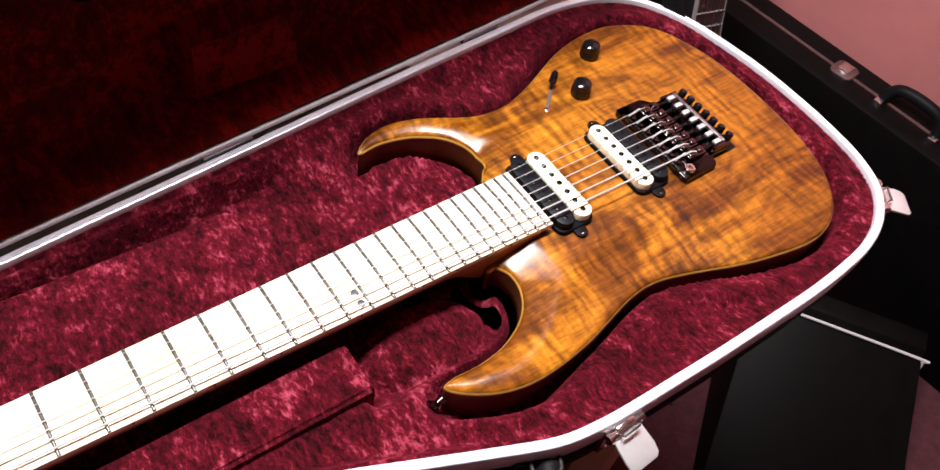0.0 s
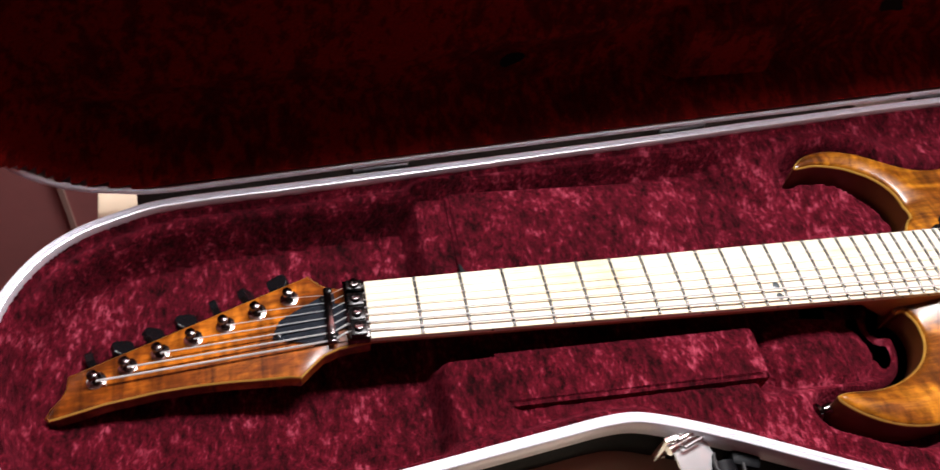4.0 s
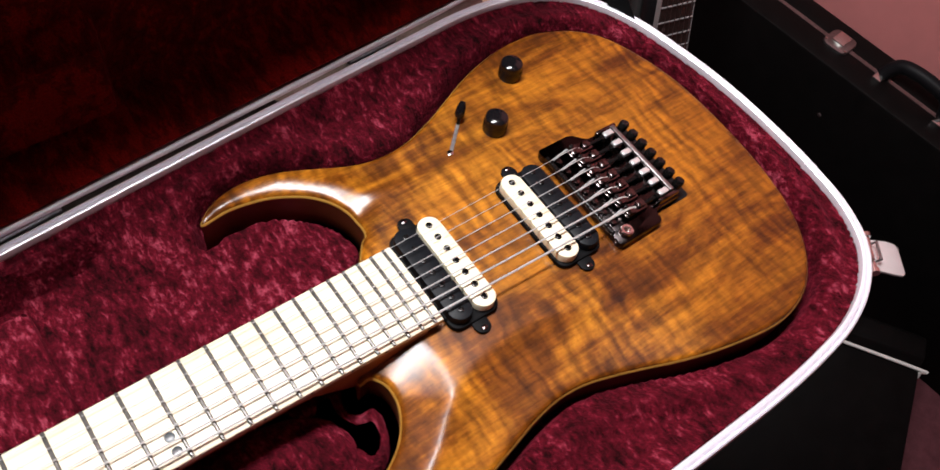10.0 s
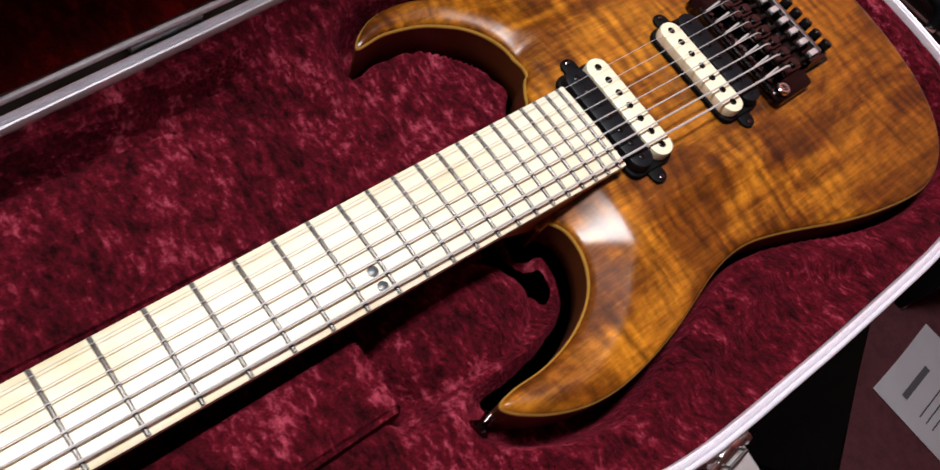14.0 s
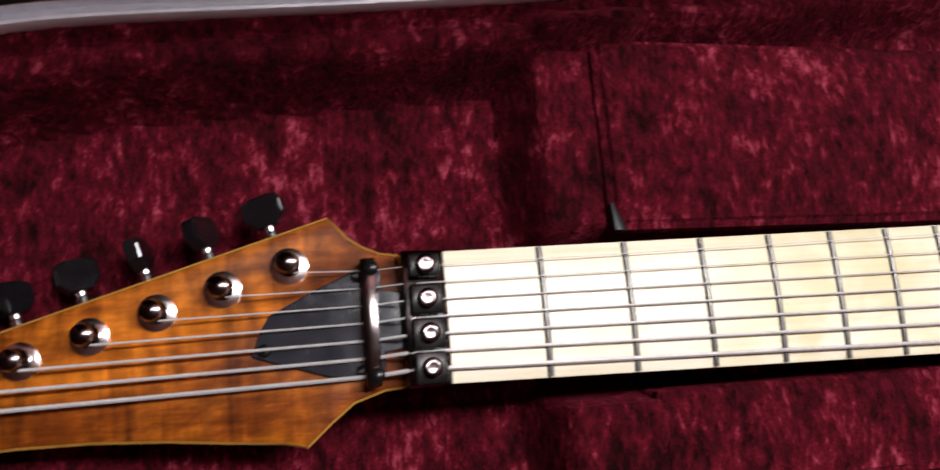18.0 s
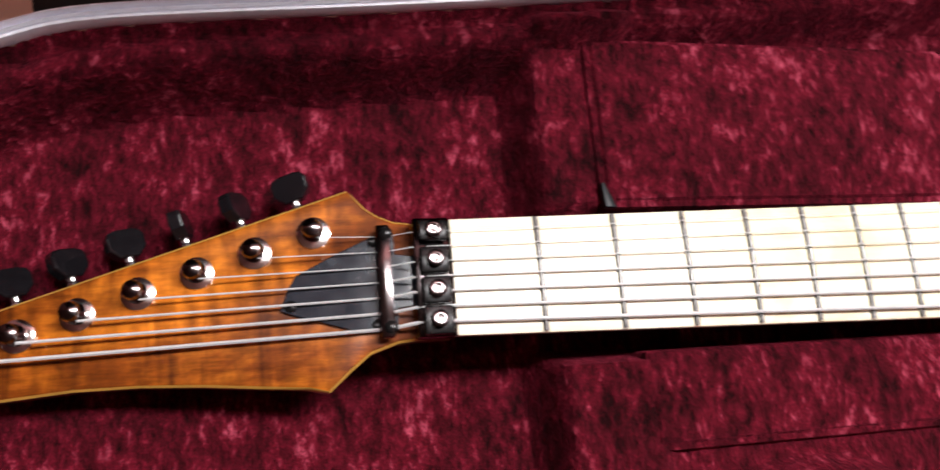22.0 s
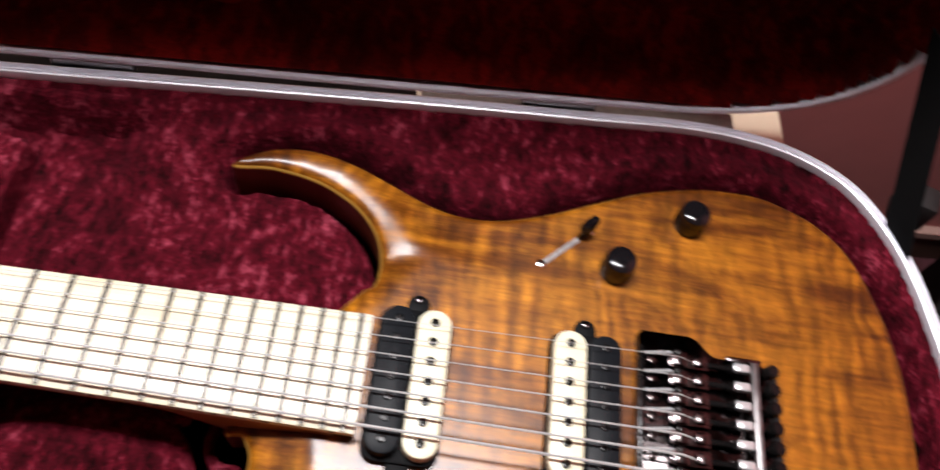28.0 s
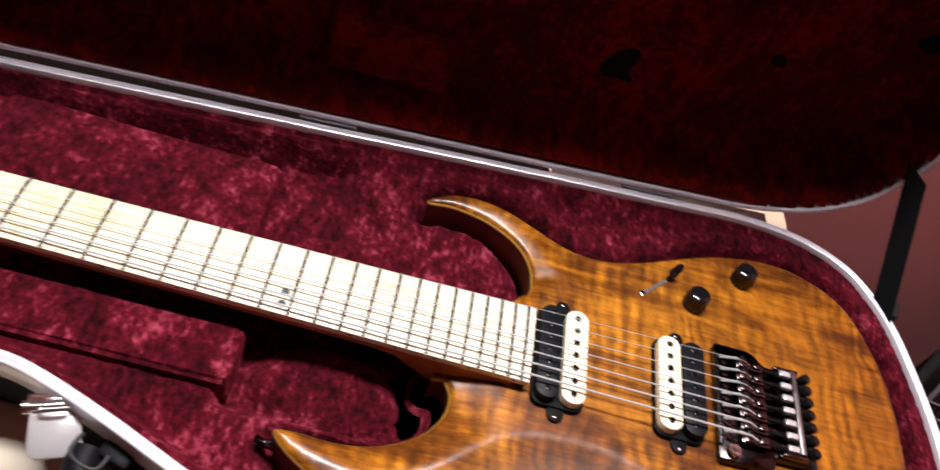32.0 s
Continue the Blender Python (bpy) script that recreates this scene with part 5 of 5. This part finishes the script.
pm = Matrix.Translation((1.136, -0.042, -0.648)) @ Matrix.Rotation(radians(148), 4, "Z") @ Matrix.Rotation(radians(92), 4, "Y")
fixed(part("sleeve", lathe([(0.003, -0.022), (0.003, 0.0), (0.007, 0.001), (0.007, 0.012), (0.0055, 0.014), (0.0055, 0.03), (0.003, 0.034)], 14, pm), BRASS, plug))
fixed(part("cable", tube(spline([pm @ Vector((0, 0, 0.033)), (1.070, 0.004, -0.665), (1.048, 0.012, -0.72), (1.04, 0.00, FLOOR + 0.006), (1.00, -0.06, FLOOR + 0.005)], 6, False), 0.003, 8), RUBBER, plug))

# ---------- papers ----------
def sheet(x, y, turn, w, h, z, label):
    ob = thing("paper_sheet", label, "paper", "papers on the floor", at=(x, y, z))
    bm = bmesh.new()
    n = 8
    g = [[bm.verts.new(((i / n - 0.5) * w, (j / n - 0.5) * h, 0.004 * math.sin(i * 0.5) * (j / n) + 0.004)) for j in range(n + 1)] for i in range(n + 1)]
    for i in range(n):
        for j in range(n):
            bm.faces.new((g[i][j], g[i + 1][j], g[i + 1][j + 1], g[i][j + 1]))
    bmesh.ops.solidify(bm, geom=bm.faces[:], thickness=0.0006)
    page = part("page", recalc(bm), PAPER, ob)
    for k, (a, b, v) in enumerate(((-0.07, 0.02, 0.10), (-0.075, 0.075, 0.06), (-0.075, 0.05, 0.045), (-0.075, 0.07, 0.03), (-0.075, 0.02, -0.0), (-0.075, 0.06, -0.03), (-0.075, 0.07, -0.06))):
        part("print_bar", box(a, b, v - (0.006 if k == 0 else 0.0012), v + (0.006 if k == 0 else 0.0012), 0.0088, 0.0094), INK, page, smooth=False)
    ob.matrix_basis = Matrix.Translation((x, y, z)) @ Matrix.Rotation(radians(turn), 4, "Z")


sheet(1.422, -0.570, 4, 0.21, 0.297, FLOOR + 0.001, "white printed sheet of paper on the carpet")

# ---------- power strip, adapter and cables on the floor ----------
strip = thing("power_strip", "white multi-socket power strip with black plugs and red switch", "power strip", at=(-0.613, 0.352, FLOOR))
part("housing", slab(oblong(-0.142, 0.142, -0.022, 0.022, 0.01), 0.0, 0.036, 0.006), WHITE_P, strip)
for k in range(6):
    x = 0.118 - k * 0.043
    sock = part("socket", lathe([(0.019, 0.035), (0.019, 0.0375), (0.017, 0.038), (0.016, 0.0365)], 16, Matrix.Translation((x, 0, 0))), WHITE_P, strip)
    pl = part("plug", lathe([(0.018, 0.034), (0.019, 0.04), (0.018, 0.062), (0.012, 0.068)], 14, Matrix.Translation((x, 0, 0))), RUBBER, strip, "round black mains plug")
part("switch", box(-0.13, -0.112, -0.009, 0.009, 0.034, 0.042, 0.002), RED_P, strip, "red rocker switch")
strip.matrix_basis = Matrix.Translation((-0.613, 0.352, FLOOR)) @ Matrix.Rotation(radians(97.5), 4, "Z")

adapter = thing("power_adapter", "black mains adapter with a pale label by the wall", "adapter", at=(-0.518, 0.482, FLOOR))
part("housing", box(-0.042, 0.042, -0.03, 0.03, 0, 0.04, 0.006), RUBBER, adapter)
part("label", box(-0.032, -0.012, -0.031, -0.0295, 0.008, 0.034), WHITE_P, adapter)
adapter.matrix_basis = Matrix.Translation((-0.518, 0.482, FLOOR)) @ Matrix.Rotation(radians(3), 4, "Z")


def cable(name, label, pts, r, material, z=None):
    ob = thing(name, label, "cable", "cables on the floor", at=(pts[0][0], pts[0][1], FLOOR))
    bpy.context.view_layer.update()
    fixed(part("lead", tube(spline([(p[0], p[1], FLOOR + r + (p[2] if len(p) > 2 else 0)) for p in pts], 6, False), r, 8), material, ob))


rng = random.Random(5)


def coil_points(cx, cy, rx, ry, turns, start=0.0):
    out = []
    for k in range(int(turns * 10)):
        a = start + 2 * math.pi * k / 10
        w = 1 + 0.10 * math.sin(k * 0.63) + rng.uniform(-0.03, 0.03)
        out.append((cx + 0.012 * math.sin(k * 0.37) + rx * w * math.cos(a), cy + 0.012 * math.cos(k * 0.29) + ry * w * math.sin(a), 0.001 + 0.0035 * (k // 10)))
    return out


cable("white_cable", "white cable coiled loosely on the carpet", coil_points(-0.452, 0.215, 0.068, 0.088, 4.3, 0.6) + [(-0.51, 0.14), (-0.56, 0.16), (-0.585, 0.20)], 0.0034, CABLE_W)
cable("white_cable", "white cable looped on the carpet beside the table", coil_points(-0.585, 0.100, 0.06, 0.07, 3.4, 2.0) + [(-0.68, 0.0)], 0.0036, CABLE_W)
cable("black_cable", "thin black cable winding over the carpet", [(-0.603, 0.385, 0.04), (-0.563, 0.365, 0.02), (-0.523, 0.325), (-0.463, 0.305), (-0.383, 0.275), (-0.283, 0.265)], 0.0035, RUBBER)
cable("black_cable", "thin black cable winding over the carpet", [(-0.593, 0.335, 0.04), (-0.553, 0.325, 0.015), (-0.513, 0.295), (-0.443, 0.275), (-0.363, 0.245), (-0.263, 0.235)], 0.0035, RUBBER)
cable("black_cable", "thin black cable winding over the carpet", [(-0.493, 0.495, 0.01), (-0.533, 0.445), (-0.523, 0.405), (-0.463, 0.385), (-0.393, 0.395), (-0.283, 0.365)], 0.0032, RUBBER)
cable("black_cable", "thin black cable winding over the carpet", [(-0.583, 0.215), (-0.543, 0.165), (-0.503, 0.155), (-0.433, 0.225), (-0.343, 0.265), (-0.233, 0.265)], 0.0032, RUBBER)
cable("black_cable", "thin black cable winding over the carpet", [(-0.563, -0.115), (-0.493, -0.015), (-0.433, 0.045), (-0.353, 0.085), (-0.273, 0.065)], 0.004, RUBBER)
cable("black_cable", "thin black cable winding over the carpet", [(-0.523, -0.135), (-0.463, -0.055), (-0.403, 0.005), (-0.323, 0.035), (-0.243, 0.015)], 0.004, RUBBER)
cable("black_cable", "thin black cable hanging by the wall", [(-0.800, 0.485, 0.16), (-0.730, 0.491, 0.07), (-0.670, 0.496, 0.045), (-0.590, 0.503, 0.05), (-0.550, 0.507, 0.02), (-0.530, 0.509, 0.004)], 0.0028, RUBBER)
